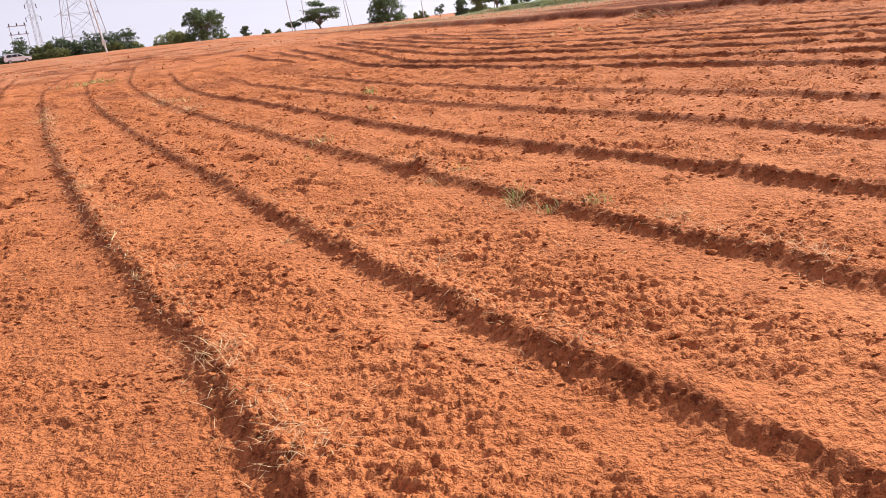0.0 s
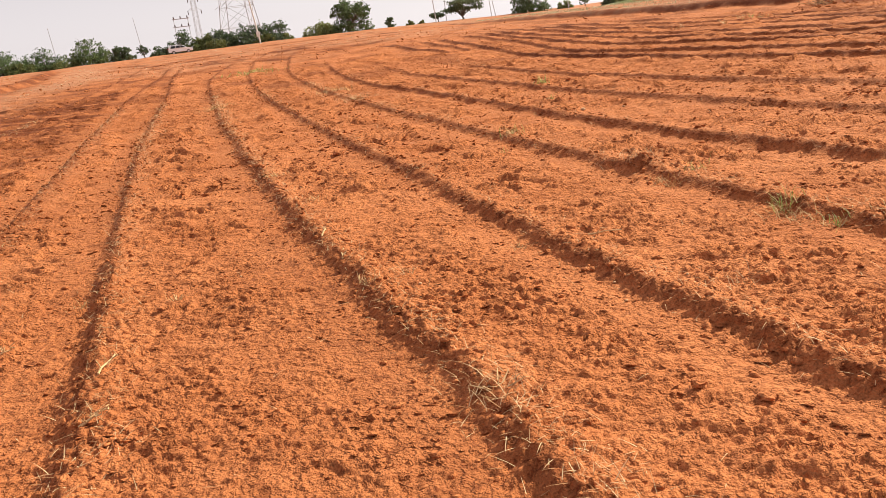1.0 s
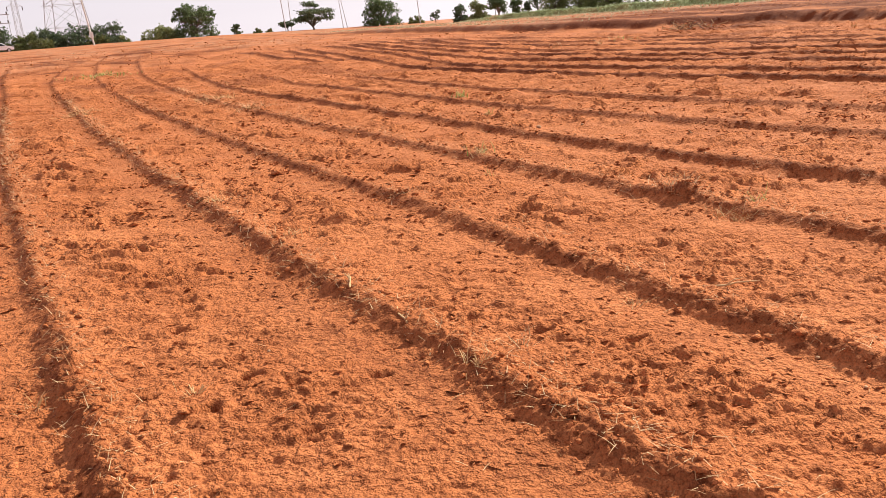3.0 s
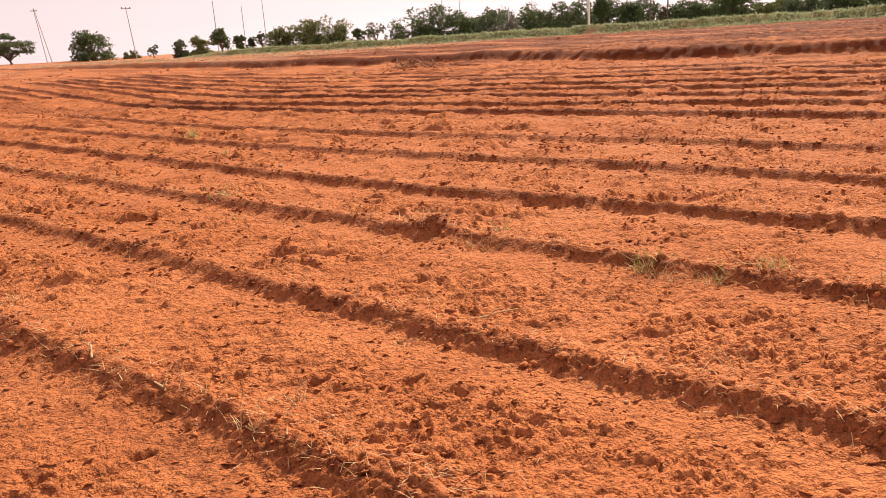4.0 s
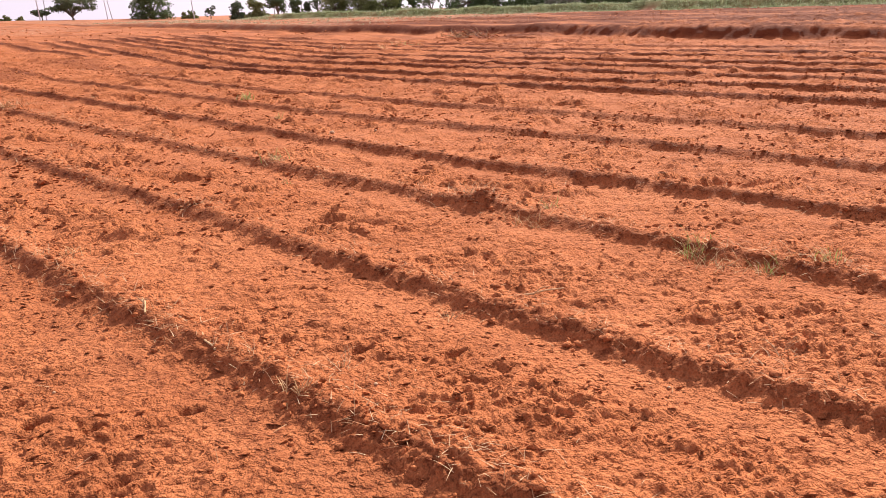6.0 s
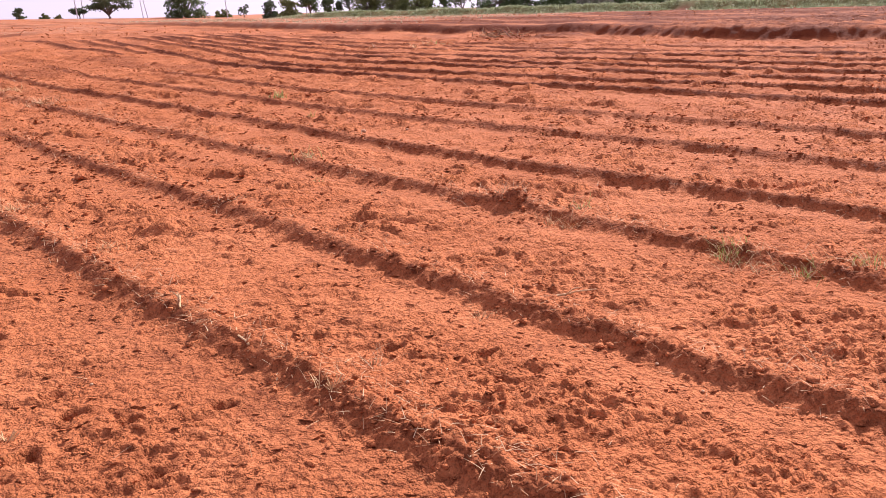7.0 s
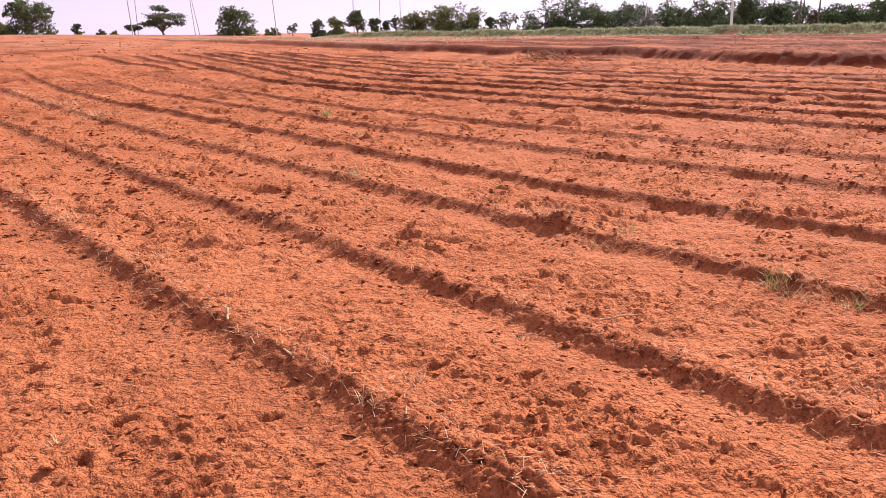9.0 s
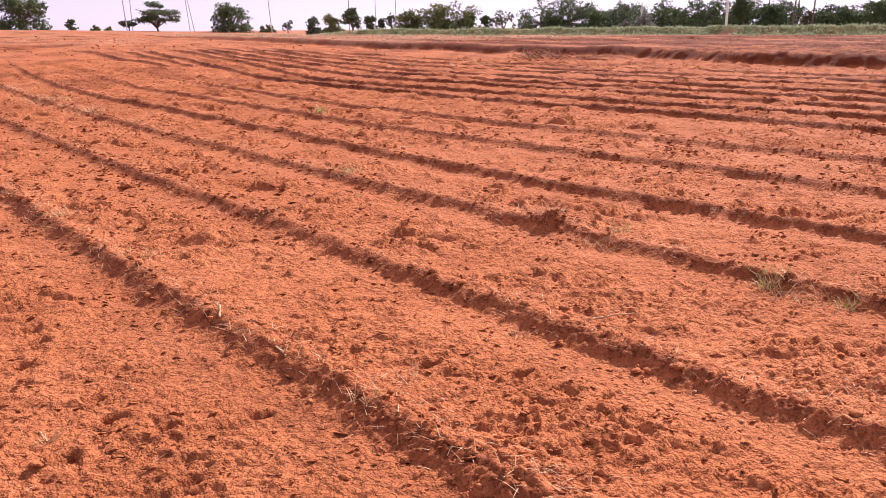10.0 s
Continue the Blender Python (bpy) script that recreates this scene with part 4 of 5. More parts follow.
def scatter_crumbs():
    """Crust flakes and crumbs of a few centimetres, half sunk in the beds, thicker where the soil is worked."""
    nr = np.random.RandomState(331)
    shape = np.array([(1, 0, 0), (-1, 0, 0), (0, 1, 0), (0, -1, 0), (0, 0, 1), (0, 0, -1)], float)
    faces = np.array([(0, 2, 4), (2, 1, 4), (1, 3, 4), (3, 0, 4), (2, 0, 5), (1, 2, 5), (3, 1, 5), (0, 3, 5)])
    n = 16000
    a, d = np.radians(nr.uniform(-26, 80, n)), 2.2 + 34 * nr.uniform(0, 1, n) ** 1.3
    x, y = -0.6 + d * np.sin(a), 0.6 + d * np.cos(a)
    thick = 0.42 + 0.75 * grain_noise(x, y, 0.75, 41) + 0.5 * grain_noise(x, y, 0.3, 42) + 0.25 * grain_noise(x, y, 2.6, 97)
    ok = thick > nr.uniform(-0.1, 1.1, n)
    x, y, d = x[ok], y[ok], d[ok]
    n = len(x)
    r = (0.0035 + 0.013 * nr.uniform(0, 1, n) ** 2.4) * np.clip(d / 7, 0.9, 1.7)
    v = shape[None] * (1 + 0.35 * nr.normal(0, 1, (n, 6, 1))).clip(0.35, 1.8)
    v = v * (r[:, None] * np.stack([nr.uniform(0.8, 1.7, n), nr.uniform(0.8, 1.7, n), nr.uniform(0.25, 0.5, n)], 1))[:, None, :]
    tilt, turn = nr.normal(0, 0.45, n)[:, None], nr.uniform(0, 6.28, n)[:, None]
    vx, vz = v[..., 0] * np.cos(tilt) - v[..., 2] * np.sin(tilt), v[..., 0] * np.sin(tilt) + v[..., 2] * np.cos(tilt)
    v = np.stack([vx * np.cos(turn) - v[..., 1] * np.sin(turn), vx * np.sin(turn) + v[..., 1] * np.cos(turn), vz], -1)
    v += np.stack([x, y, land(x, y, 0.02)[0] + 0.1 * r], 1)[:, None, :]
    # larger plates of crust, lifted on one edge
    n2 = 72000
    a, d = np.radians(nr.uniform(-26, 80, n2)), 3.0 + 36 * nr.uniform(0, 1, n2) ** 1.15
    x, y = -0.6 + d * np.sin(a), 0.6 + d * np.cos(a)
    thick = 0.35 + 0.8 * grain_noise(x, y, 0.75, 41) + 0.5 * grain_noise(x, y, 0.3, 42) + 0.5 * grain_noise(x, y, 3.2, 97)
    ok = (thick > nr.uniform(-0.1, 1.0, n2)) & (x < along(BANK_TOE, y) - 0.3)
    x, y, d = x[ok], y[ok], d[ok]
    n2 = len(x)
    r = (0.009 + 0.024 * nr.uniform(0, 1, n2) ** 2.2) * np.clip(d / 9, 0.7, 1.1)
    w = shape[None] * (1 + 0.3 * nr.normal(0, 1, (n2, 6, 1))).clip(0.45, 1.6)
    w = w * (r[:, None] * np.stack([nr.uniform(0.6, 1.0, n2), nr.uniform(0.8, 1.6, n2), nr.uniform(0.16, 0.30, n2)], 1))[:, None, :]
    tilt, turn = np.abs(nr.normal(0.58, 0.25, n2))[:, None], nr.normal(4.28, 0.8, n2)[:, None]
    wx, wz = w[..., 0] * np.cos(tilt) - w[..., 2] * np.sin(tilt), w[..., 0] * np.sin(tilt) + w[..., 2] * np.cos(tilt)
    w = np.stack([wx * np.cos(turn) - w[..., 1] * np.sin(turn), wx * np.sin(turn) + w[..., 1] * np.cos(turn), wz], -1)
    w += np.stack([x, y, land(x, y, 0.03)[0] + 0.12 * r], 1)[:, None, :]
    # clods on the far headland and the terrace
    n3 = 11000
    a, d = np.radians(nr.uniform(-24, 78, n3)), 30 + 58 * nr.uniform(0, 1, n3) ** 1.2
    x, y = -0.6 + d * np.sin(a), 0.6 + d * np.cos(a)
    ok = (grain_noise(x, y, 3.0, 107) > nr.uniform(-0.6, 0.4, n3)) & (x < along(GREEN_LINE, np.clip(y, -60, 84)) - 1)
    x, y, d = x[ok], y[ok], d[ok]
    n3 = len(x)
    r = (0.022 + 0.05 * nr.uniform(0, 1, n3) ** 2.5) * np.clip(d / 50, 0.8, 1.3)
    q = shape[None] * (1 + 0.35 * nr.normal(0, 1, (n3, 6, 1))).clip(0.4, 1.7) * (r[:, None] * np.stack([nr.uniform(0.7, 2.0, n3), nr.uniform(0.7, 1.2, n3), nr.uniform(0.4, 0.8, n3)], 1))[:, None, :]
    q += np.stack([x, y, land(x, y, 0.15)[0] + 0.15 * r], 1)[:, None, :]
    v, n = np.concatenate([v, w, q]), n + n2 + n3
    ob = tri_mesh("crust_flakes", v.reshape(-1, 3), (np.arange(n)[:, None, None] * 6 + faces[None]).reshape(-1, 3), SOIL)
    tagged(ob, "flakes of dried red soil crust scattered over the beds", "soil", kind="stuff")
    return n


scatter_crumbs()


def stone(x, y, r, seed, label, mat):
    nr = np.random.RandomState(seed)
    bm = bmesh.new()
    bmesh.ops.create_icosphere(bm, subdivisions=2, radius=r)
    for v in bm.verts:
        v.co *= 1 + (0.34 if mat is STONE else 0.75) * noise.noise(v.co * (1.6 / r) + Vector((seed, 0, 0))) + (0 if mat is STONE else 0.3 * noise.noise(v.co * (4.5 / r)))
        v.co.z *= 0.7 if mat is STONE else 0.5
    me = bpy.data.meshes.new("stone")
    bm.to_mesh(me)
    bm.free()
    me.materials.append(mat)
    if mat is STONE:
        me.shade_smooth()
    ob = new("stone" if mat is STONE else "clod", me)
    ob.matrix_world = pose(x, y, height(x, y) + 0.3 * r, 0, 0, nr.uniform(0, 360))
    tagged(ob, label, "stone" if mat is STONE else "soil clod")


for k, (x, y, r) in enumerate([(5.0, 11.38, 0.035), (5.48, 11.07, 0.02), (1.72, 4.80, 0.009), (2.02, 4.55, 0.009), (1.63, 4.52, 0.008), (0.78, 5.42, 0.011), (-0.05, 5.5, 0.008), (-0.2, 6.4, 0.008)]):
    stone(x, y, r, 40 + k, "small pale stone lying on the red soil", STONE)
for k, (x, y, r) in enumerate([(1.47, 3.27, 0.035), (1.30, 3.44, 0.03), (1.41, 11.3, 0.075), (6.62, 16.5, 0.075), (6.95, 15.7, 0.06), (7.0, 16.3, 0.05), (7.35, 15.6, 0.055), (1.84, 9.02, 0.05), (4.8, 8.36, 0.05), (1.78, 4.93, 0.03), (1.83, 4.72, 0.028), (1.7, 5.1, 0.025)]):
    stone(x, y, r, 70 + k, "red soil clod broken off the ridge", SOIL)


def tuft(x, y, count, long, width, mat, label, seed, lean=0.6, spread=0.05, extra=None):
    """A tussock: one mesh of dry or green strands about a short crown of roots."""
    nr = np.random.RandomState(seed)
    ob = thing("grass_tuft", x, y, height(x, y) - 0.005, label, "grass tuft", "tufts on the ridges")
    px, py = nr.normal(0, spread, count), nr.normal(0, spread, count)
    hz = land(x + px, y + py, 0.015)[0] - (height(x, y) - 0.005)
    blades("straw", px, py, hz - 0.004, long * nr.uniform(0.45, 1.1, count), width * nr.uniform(0.7, 1.3, count), lean, seed + 1, mat, ob, 0.28)["kind"] = "stuff"
    if extra:
        n = extra[1]
        px, py = nr.normal(0, spread, n), nr.normal(0, spread, n)
        hz = land(x + px, y + py, 0.015)[0] - (height(x, y) - 0.005)
        blades("grass", px, py, hz - 0.004, long * nr.uniform(0.5, 1.1, n), width * 1.3 * nr.uniform(0.7, 1.3, n), lean * 0.7, seed + 2, extra[0], ob, 0.25)["kind"] = "stuff"
    bm = bmesh.new()
    for _ in range(9):
        a = nr.uniform(0, 6.28)
        r = spread * nr.uniform(0.2, 1.2)
        tube(bm, (0.3 * r * math.cos(a), 0.3 * r * math.sin(a), -0.01), (r * math.cos(a), r * math.sin(a), 0.018 + nr.uniform(0, 0.02)), width * 1.2, width * 0.5, 4)
    part("root_crown", bm, ROOTWOOD, ob)


DRYLAB, GREENLAB = "dry bleached grass tuft rooted on a plough ridge", "half-green grass tuft with dry stalks on a ridge"
for k, (x, y, n, long, w, spread, green) in enumerate([
        (3.44, 7.38, 90, 0.20, 0.004, 0.13, 0), (3.27, 6.59, 36, 0.17, 0.004, 0.06, 0), (3.22, 6.72, 16, 0.12, 0.004, 0.04, 0), (3.60, 6.72, 18, 0.16, 0.004, 0.05, 12), (3.32, 5.32, 40, 0.15, 0.004, 0.07, 34),
        (3.22, 5.10, 60, 0.14, 0.004, 0.13, 0), (3.28, 4.84, 22, 0.12, 0.004, 0.05, 22), (3.56, 4.62, 30, 0.17, 0.004, 0.05, 16), (3.66, 3.98, 60, 0.18, 0.004, 0.11, 0), (1.84, 9.0, 40, 0.12, 0.005, 0.07, 0),
        (3.40, 10.25, 34, 0.16, 0.006, 0.08, 14), (0.59, 8.43, 46, 0.12, 0.004, 0.09, 0), (0.78, 5.66, 26, 0.13, 0.0035, 0.05, 0), (0.47, 10.15, 30, 0.16, 0.005, 0.06, 0), (6.56, 16.1, 26, 0.22, 0.009, 0.06, 34),
        (3.40, 19.3, 130, 0.22, 0.011, 0.24, 0), (3.58, 23.0, 150, 0.24, 0.012, 0.35, 0), (1.58, 5.77, 26, 0.09, 0.003, 0.05, 0), (2.18, 4.26, 30, 0.11, 0.0035, 0.07, 0), (-0.62, 6.12, 12, 0.10, 0.0035, 0.05, 0),
        (0.50, 5.57, 22, 0.12, 0.004, 0.06, 0), (-1.63, 5.70, 34, 0.09, 0.004, 0.05, 0), (-2.28, 8.55, 50, 0.14, 0.005, 0.12, 0), (-1.24, 6.55, 20, 0.10, 0.004, 0.05, 0), (0.64, 3.84, 70, 0.16, 0.004, 0.10, 0),
        (3.2, 42.0, 140, 0.22, 0.022, 0.7, 140), (0.5, 23.2, 130, 0.2, 0.011, 0.3, 0), (5.35, 13.2, 16, 0.14, 0.007, 0.05, 8), (2.9, 9.3, 14, 0.10, 0.005, 0.05, 6), (19.5, 27.5, 30, 0.45, 0.02, 0.06, 0), (18.2, 28.6, 24, 0.35, 0.02, 0.1, 0), (22.0, 29.0, 40, 0.3, 0.02, 0.4, 10), (24.6, 20.4, 14, 0.5, 0.018, 0.05, 0)]):
    tuft(x, y, n, long, w, STRAW_PALE if k % 3 else STRAW, GREENLAB if green else DRYLAB, 500 + 7 * k, 0.75, spread, (GRASS_BLADE, green) if green else None)


def brush_heap(x, y, seed):
    """A tangle of dead cut branches thrown on loose soil."""
    rng = random.Random(seed)
    ob = thing("brush_heap", x, y, height(x, y), "tangled heap of dead branches on loose soil below the bank", "brush heap")
    for k in range(46):
        bm = bmesh.new()
        a = Vector((rng.gauss(0, 0.55), rng.gauss(0, 0.4), rng.uniform(-0.02, 0.12)))
        b = a + Vector((rng.uniform(-0.6, 0.6), rng.uniform(-0.5, 0.5), rng.uniform(0.0, 0.22)))
        c = b + Vector((rng.uniform(-0.35, 0.35), rng.uniform(-0.3, 0.3), rng.uniform(-0.1, 0.22)))
        tube(bm, a, b, 0.012, 0.009, 5)
        tube(bm, b, c, 0.009, 0.004, 5)
        part("branch", bm, ROOTWOOD if k % 3 else BARK, ob)


brush_heap(26.6, 29.9, 3)


def root(x, y, turn, size, forks, seed, label):
    """A pulled-up dry root: a crooked stem with forked pale twigs."""
    rng = random.Random(seed)
    ob = thing("dry_root", x, y, height(x, y), label, "dry root", turn=turn)
    bm = bmesh.new()
    p = Vector((0, 0, 0.008))
    stem = [p.copy()]
    for k in range(4):
        p = p + Vector((size * 0.25, rng.uniform(-0.07, 0.07) * size, rng.uniform(-0.02, 0.09) * size))
        stem.append(p.copy())
    for k in range(4):
        tube(bm, stem[k], stem[k + 1], 0.0065 * (1 - 0.12 * k), 0.0065 * (1 - 0.12 * (k + 1)), 6)
    part("stem", bm, ROOTWOOD, ob)
    for _ in range(forks):
        a = rng.choice(stem[1:])
        m = a + Vector((rng.uniform(-0.1, 0.25), rng.uniform(-0.2, 0.2), rng.uniform(0.0, 0.2))) * size
        bm = bmesh.new()
        tube(bm, a, m, 0.0042, 0.003, 5)
        tube(bm, m, m + Vector((rng.uniform(-0.05, 0.2), rng.uniform(-0.12, 0.12), rng.uniform(0.0, 0.16))) * size, 0.003, 0.0014, 5)
        part("twig", bm, ROOTWOOD, ob)


root(-1.0, 4.42, 20, 0.13, 13, 5, "pale forked dry root pulled up on the ridge")
root(-0.97, 4.98, 65, 0.17, 2, 6, "bleached dry stalk lying across the furrow")
root(0.47, 6.22, 80, 0.22, 3, 7, "thin dry root hanging down the furrow face")
root(0.45, 6.92, 75, 0.16, 4, 8, "small forked dry root on the ridge face")
root(2.0, 5.62, -35, 0.22, 1, 9, "thin dry twig lying on the furrow edge")
root(-1.62, 5.66, 10, 0.14, 9, 10, "small pale root clump on the western bed")


# ---- poles, towers and the car along the far edge ----
def utility_pole(x, y, tall, r, lean_x, lean_y, arms, label, mat=CONCRETE):
    z = height(x, y) - 0.2
    ob = thing("utility_pole", x, y, z, label, "utility pole", "poles along the field")
    bm = bmesh.new()
    top = Vector((lean_x, lean_y, tall))
    tube(bm, (0, 0, 0), top * 0.5, r, r * 0.85, 10)
    tube(bm, top * 0.5, top, r * 0.85, r * 0.65, 10)
    part("shaft", bm, mat, ob)
    for k in range(arms):
        c = top * (0.97 - 0.09 * k)
        bm = bmesh.new()
        box(bm, c.x - 0.7, c.y - 0.05, c.z - 0.05, c.x + 0.7, c.y + 0.05, c.z + 0.05)
        arm = part("crossarm", bm, STEEL, ob)
        for s in (-0.6, 0.0, 0.6):
            bm = bmesh.new()
            tube(bm, (c.x + s, c.y, c.z + 0.05), (c.x + s, c.y, c.z + 0.14), 0.045, 0.07, 8)
            tube(bm, (c.x + s, c.y, c.z + 0.14), (c.x + s, c.y, c.z + 0.22), 0.07, 0.03, 8)
            part("insulator", bm, PORCELAIN, arm)
    return ob


GREYPOLE = "weathered grey concrete utility pole beyond the field"
PALE, GREY = "pale concrete utility pole standing at the field edge", "thin grey steel pole beyond the field"
for x, y, tall, r, lx, ly, arms, label, mat in [
        (37.3, 118.8, 7.5, 0.075, -0.45, 0, 1, GREYPOLE, WEATHERED), (55.4, 111.1, 7.2, 0.07, -0.5, 0, 1, GREYPOLE, WEATHERED), (53.2, 87.1, 6.5, 0.06, 0, 0, 0, GREY, STEEL), (56.6, 82.2, 6.8, 0.05, 0, 0, 1, GREYPOLE, WEATHERED),
        (71.1, 64.7, 6.5, 0.05, 0, 0, 0, GREY, STEEL), (63.5, 42.9, 6.8, 0.115, 0.05, 0, 1, "thick whitewashed concrete pole behind the grassy bank", WHITEWASH), (67.4, 54.9, 3.0, 0.10, 0, 0, 0, "short pale concrete post among the trees", CONCRETE),
        (-25.1, 121.5, 6.5, 0.09, -0.9, 0, 0, PALE, CONCRETE), (-28.5, 120.8, 6.7, 0.075, -0.9, 0, 0, PALE, CONCRETE), (-6.1, 161.0, 7.6, 0.06, -0.5, 0, 0, GREY, STEEL), (-19.3, 150.0, 7.0, 0.06, -0.3, 0, 0, GREY, STEEL),
        (95.0, 287.0, 13.0, 0.16, 0, 0, 1, "far grey mast with a crossarm", STEEL), (66.0, 100.0, 6.8, 0.06, 0, 0, 0, GREY, STEEL), (74.0, 70.0, 7.0, 0.05, 0, 0, 0, GREY, STEEL)]:
    utility_pole(x, y, tall, r, lx, ly, arms, label, mat)


def twin_pole(x, y, tall):
    """Two poles that lean together into an A."""
    ob = thing("braced_pole", x, y, height(x, y) - 0.2, "pair of grey poles leaning together as an A-frame", "utility pole", "poles along the field")
    for s in (0.0, 0.65):
        bm = bmesh.new()
        tube(bm, (s, 0, 0), (-0.55 + s * 0.12, 0, tall), 0.055, 0.04, 9)
        part("shaft", bm, WEATHERED, ob)
    bm = bmesh.new()
    box(bm, -1.0, -0.05, tall - 0.35, -0.1, 0.05, tall - 0.25)
    part("crossarm", bm, STEEL, ob)


twin_pole(45.1, 115.9, 7.2)


def transformer_pole(x, y, tall):
    ob = utility_pole(x, y, tall, 0.12, -0.9, 0, 2, "pale concrete transformer pole with a grey box", CONCRETE)
    bm = bmesh.new()
    box(bm, -0.42, -0.42, 1.2, 0.06, -0.12, 1.95)
    bmesh.ops.bevel(bm, geom=bm.edges[:], offset=0.03, segments=2, affect='EDGES')
    part("switch_box", bm, CONCRETE, ob, "pale grey metal switch box")
    bm = bmesh.new()
    tube(bm, (-0.75, 0, 8.0), (-5.5, 0.2, 5.6), 0.02, 0.02, 5)
    part("stay_bar", bm, STEEL, ob)


transformer_pole(11.5, 122.5, 9.5)


def lattice_tower(x, y, wide, tall, waist, arms, label):
    """A square steel tower: four legs, cross bracing on each side, arms near the top."""
    ob = thing("lattice_tower", x, y, height(x, y) - 0.3, label, "pylon", "towers on the skyline", turn=12)

    def at(f, sx, sy):
        h = wide / 2 * (1 - f) + waist / 2 * f
        return Vector((sx * h, sy * h, tall * f))

    corners = [(-1, -1), (1, -1), (1, 1), (-1, 1)]
    bar = max(0.03, wide * 0.0075)
    for c in corners:
        bm = bmesh.new()
        tube(bm, at(0, *c), at(1, *c), bar * 1.5, bar, 4)
        part("leg", bm, STEEL, ob)
    levels = [1 - (1 - k / 8) ** 1.25 for k in range(9)]
    for k in range(4):
        a, b = corners[k], corners[(k + 1) % 4]
        bm = bmesh.new()
        for f0, f1 in zip(levels, levels[1:]):
            tube(bm, at(f0, *a), at(f1, *b), bar * 0.6, bar * 0.6, 4)
            tube(bm, at(f0, *b), at(f1, *a), bar * 0.6, bar * 0.6, 4)
            tube(bm, at(f1, *a), at(f1, *b), bar * 0.6, bar * 0.6, 4)
        part("bracing", bm, STEEL, ob)
    for f, reach in arms:
        bm = bmesh.new()
        for sy in (-1, 1):
            tube(bm, (-reach, 0, tall * f), at(f, -1, sy) + Vector((0, 0, tall * 0.03)), bar * 0.7, bar * 0.7, 4)
            tube(bm, (reach, 0, tall * f), at(f, 1, sy) + Vector((0, 0, tall * 0.03)), bar * 0.7, bar * 0.7, 4)
            tube(bm, (-reach, 0, tall * f), (reach, sy * 0.1, tall * f), bar * 0.7, bar * 0.7, 4)
        arm = part("crossarm", bm, STEEL, ob)
        for s in (-reach, reach):
            bm = bmesh.new()
            tube(bm, (s, 0, tall * f - 0.9), (s, 0, tall * f), 0.09, 0.09, 6)
            part("insulator", bm, PORCELAIN, arm)


lattice_tower(14.2, 190.5, 8.0, 30.0, 1.4, [(0.72, 5.0), (0.84, 4.2), (0.95, 3.4)], "tall grey steel lattice power pylon behind the trees")
lattice_tower(5.8, 211.0, 1.3, 20.0, 0.8, [(0.52, 1.6), (0.66, 1.2)], "slim steel lattice mast with short crossarms")


def gantry(x, y):
    ob = thing("switch_gantry", x, y, height(x, y) - 0.2, "steel switch gantry on two posts with insulators", "gantry")
    for s in (-1.35, 1.35):
        bm = bmesh.new()
        tube(bm, (s, 0, 0), (s, 0, 7.2), 0.07, 0.05, 6)
        part("post", bm, STEEL, ob)
    for z in (5.4, 6.9):
        bm = bmesh.new()
        box(bm, -1.65, -0.07, z - 0.07, 1.65, 0.07, z + 0.07)
        rail = part("rail", bm, STEEL, ob)
        for s in (-1.3, 0.0, 1.3):
            bm = bmesh.new()
            tube(bm, (s, 0, z + 0.07), (s, 0, z + 0.5), 0.12, 0.10, 7)
            part("insulator", bm, PORCELAIN, rail)


gantry(1.7, 171.0)


def bare_trunk(x, y, tall, lx, seed):
    rng = random.Random(seed)
    ob = thing("palm_trunk", x, y, height(x, y) - 0.1, "tall thin bare palm trunk behind the bank", "palm trunk", "bare trunks behind the bank")
    bm = bmesh.new()
    n = 9
    for k in range(n):
        f0, f1 = k / n, (k + 1) / n
        tube(bm, (lx * f0 ** 1.4, 0, tall * f0), (lx * f1 ** 1.4, 0.02, tall * f1), 0.085 - 0.03 * f0, 0.08 - 0.03 * f1, 8)
    part("trunk", bm, BARK, ob)
    bm = bmesh.new()
    for k in range(11):
        a = k * 0.571
        p = Vector((lx, 0, tall))
        for s in range(4):
            q = p + Vector((math.cos(a) * 0.32, math.sin(a) * 0.32, 0.22 - 0.17 * s))
            w = Vector((-math.sin(a), math.cos(a), 0)) * (0.10 - 0.02 * s)
            u = [bm.verts.new(c) for c in (p - w, p + w, q + w * 0.8, q - w * 0.8)]
            bm.faces.new(u)
            p = q
    part("frond_head", bm, LEAF["dark"], ob)


for k, (x, y, tall, lx) in enumerate([(69.7, 40.1, 5.6, 0.5), (70.4, 38.7, 5.8, 0.45), (83.2, 46.7, 6.8, 0.0), (81.8, 49.3, 7.0, 0.4)]):
    bare_trunk(x, y, tall, lx, k)


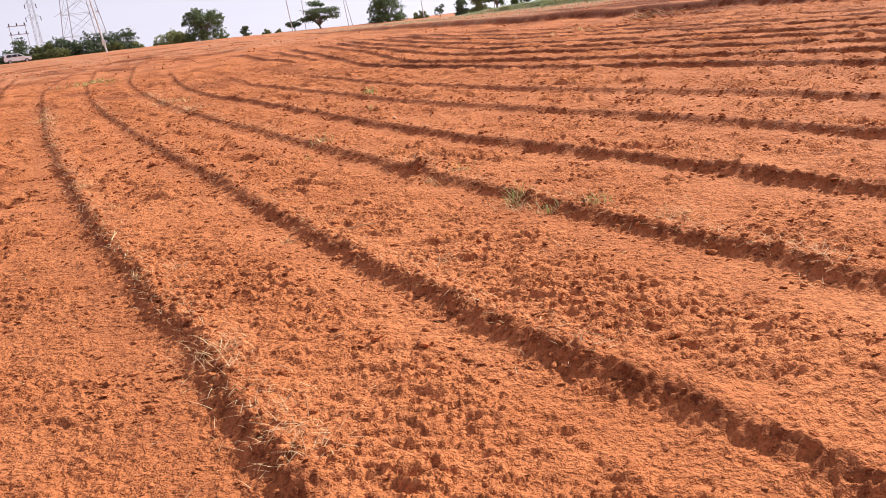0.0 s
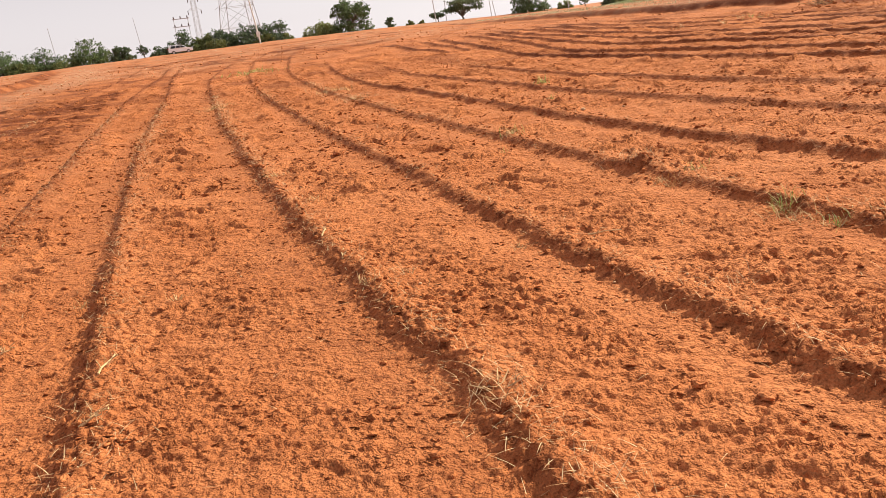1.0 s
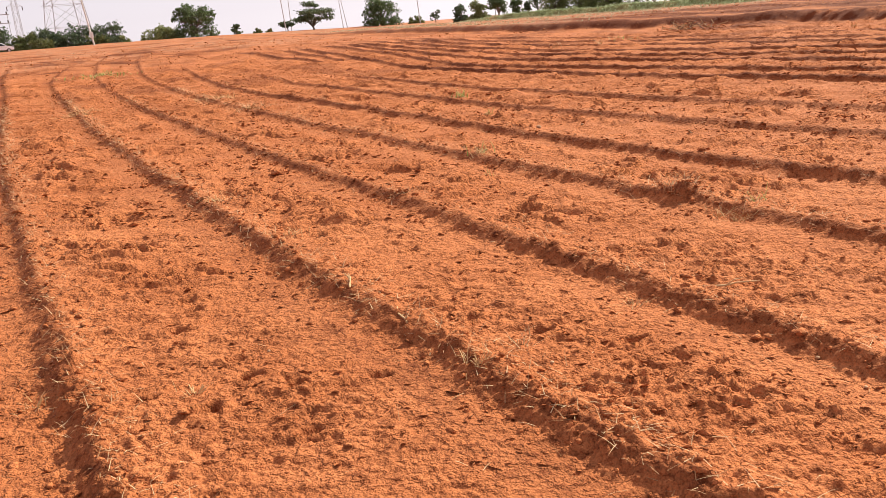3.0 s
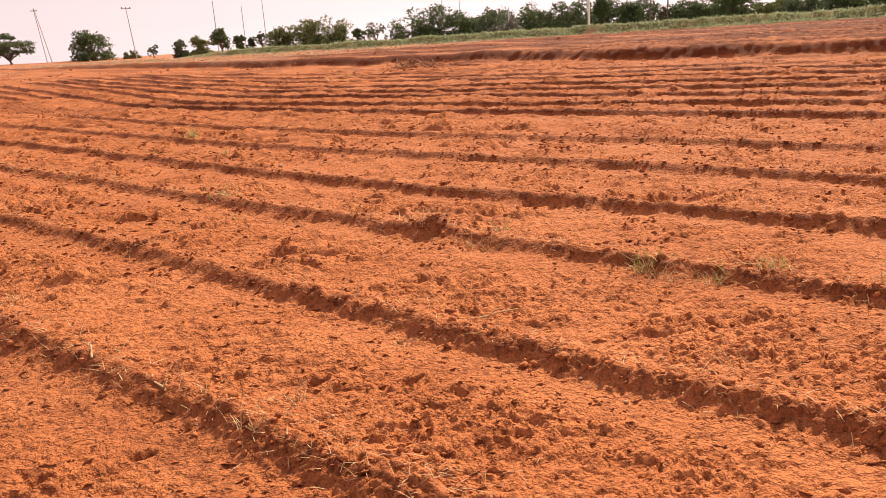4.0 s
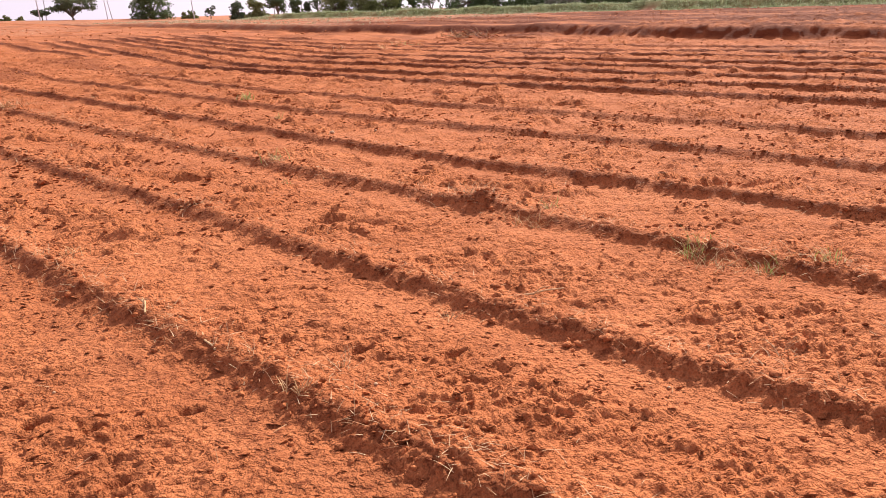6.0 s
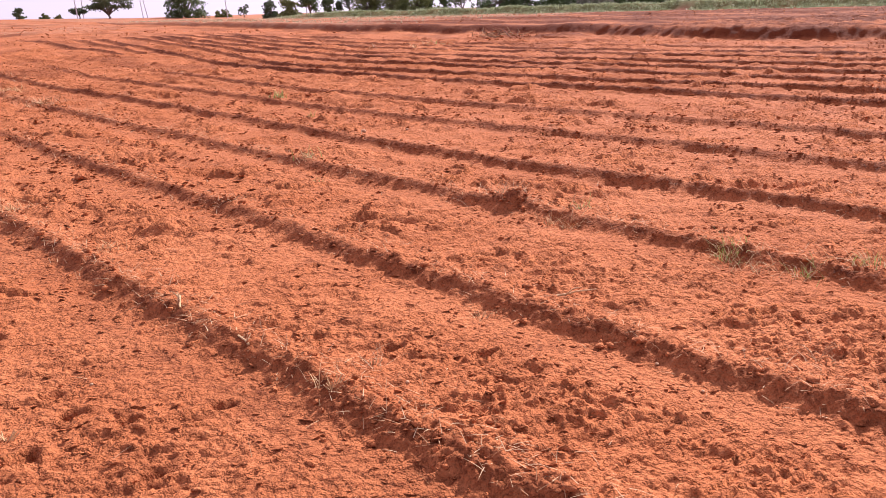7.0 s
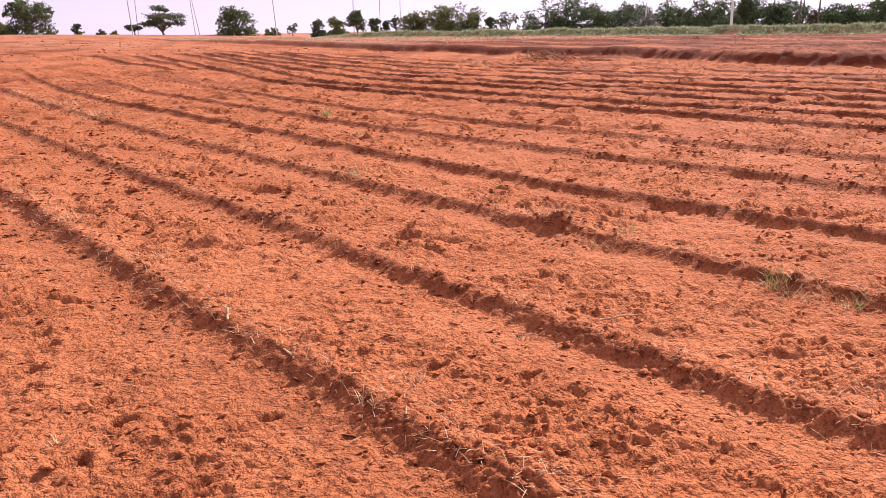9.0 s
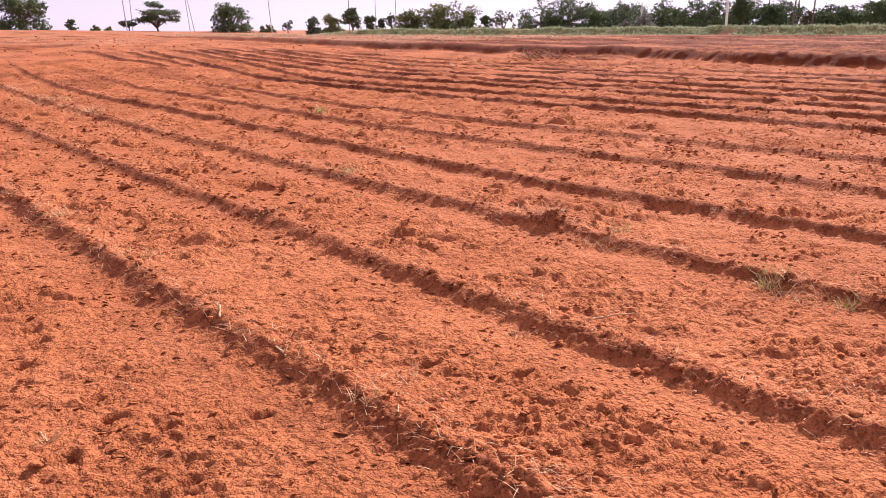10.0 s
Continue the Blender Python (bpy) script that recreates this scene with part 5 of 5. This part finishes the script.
def parked_car(x, y, turn):
    """A white people carrier seen from the side, front to +x."""
    ob = thing("car", x, y, height(x, y) + 0.02, "white people carrier parked beyond the field edge", "car", turn=turn)
    ob.matrix_world = ob.matrix_world @ Matrix.Diagonal((0.9, 0.9, 0.88, 1))
    side = [(-2.15, 0.42), (-2.18, 0.95), (-2.08, 1.18), (-1.82, 1.66), (-0.9, 1.74), (0.1, 1.70), (0.55, 1.58), (1.18, 1.12), (1.95, 0.98), (2.2, 0.78), (2.22, 0.42)]
    bm = bmesh.new()
    left = [bm.verts.new((px, -0.86 + (0.14 if pz > 1.2 else 0), pz)) for px, pz in side]
    right = [bm.verts.new((px, 0.86 - (0.14 if pz > 1.2 else 0), pz)) for px, pz in side]
    n = len(side)
    bm.faces.new(left)
    bm.faces.new(right[::-1])
    for k in range(n):
        bm.faces.new((left[k], right[k], right[(k + 1) % n], left[(k + 1) % n]))
    bmesh.ops.recalc_face_normals(bm, faces=bm.faces[:])
    bmesh.ops.bevel(bm, geom=bm.edges[:], offset=0.05, segments=2, affect='EDGES')
    body = part("body", bm, CARPAINT, ob)
    for s in (-1, 1):
        for x0, x1, x2, x3 in ((-1.75, -1.62, -0.85, -0.85), (-0.77, -0.77, 0.0, 0.0), (0.08, 0.08, 0.42, 1.0)):
            bm = bmesh.new()
            y0, y1 = s * 0.845, s * 0.745
            c = [(x0, y0, 1.14), (x1, y1, 1.58), (x2, y1, 1.60 if x2 < 0.3 else 1.52), (x3, y0, 1.14)]
            f = [bm.verts.new((px, py + s * 0.03, pz)) for px, py, pz in c]
            g = [bm.verts.new((px, py - s * 0.02, pz)) for px, py, pz in c]
            bm.faces.new(f)
            bm.faces.new(g[::-1])
            for k in range(4):
                bm.faces.new((f[k], g[k], g[(k + 1) % 4], f[(k + 1) % 4]))
            bmesh.ops.recalc_face_normals(bm, faces=bm.faces[:])
            part("side_window", bm, CARGLASS, body)
        bm = bmesh.new()
        box(bm, -2.21, s * 0.66 - 0.12, 0.98, -2.10, s * 0.66 + 0.12, 1.26)
        part("tail_light", bm, LAMPRED, ob)
        bm = bmesh.new()
        box(bm, 2.02, s * 0.62 - 0.16, 0.74, 2.22, s * 0.62 + 0.16, 0.92)
        part("headlight", bm, LAMPCLEAR, ob)
        bm = bmesh.new()
        box(bm, 0.92, s * 0.97 - 0.1, 1.1, 1.06, s * 0.97 + 0.1, 1.24)
        bmesh.ops.bevel(bm, geom=bm.edges[:], offset=0.03, segments=2, affect='EDGES')
        part("wing_mirror", bm, CARPAINT, ob)
        for wx in (-1.32, 1.38):
            bm = bmesh.new()
            bmesh.ops.create_cone(bm, cap_ends=True, segments=24, radius1=0.34, radius2=0.34, depth=0.22, matrix=pose(wx, s * 0.80, 0.34, 90, 0, 0))
            bmesh.ops.bevel(bm, geom=[e for e in bm.edges if e.is_boundary or len(e.link_faces) == 2 and any(len(f.verts) > 4 for f in e.link_faces)], offset=0.03, segments=2, affect='EDGES')
            wheel = part("tyre", bm, RUBBER, ob)
            bm = bmesh.new()
            bmesh.ops.create_cone(bm, cap_ends=True, segments=20, radius1=0.22, radius2=0.20, depth=0.03, matrix=pose(wx, s * 0.915, 0.34, 90, 0, 0))
            part("rim", bm, ALLOY, wheel)
    bm = bmesh.new()
    w = [bm.verts.new(c) for c in ((1.17, -0.68, 1.15), (1.17, 0.68, 1.15), (0.60, 0.60, 1.575), (0.60, -0.60, 1.575))]
    bm.faces.new(w)
    bmesh.ops.solidify(bm, geom=bm.faces[:], thickness=-0.02)
    part("windscreen", bm, CARGLASS, body)


parked_car(0.35, 146.5, 4)
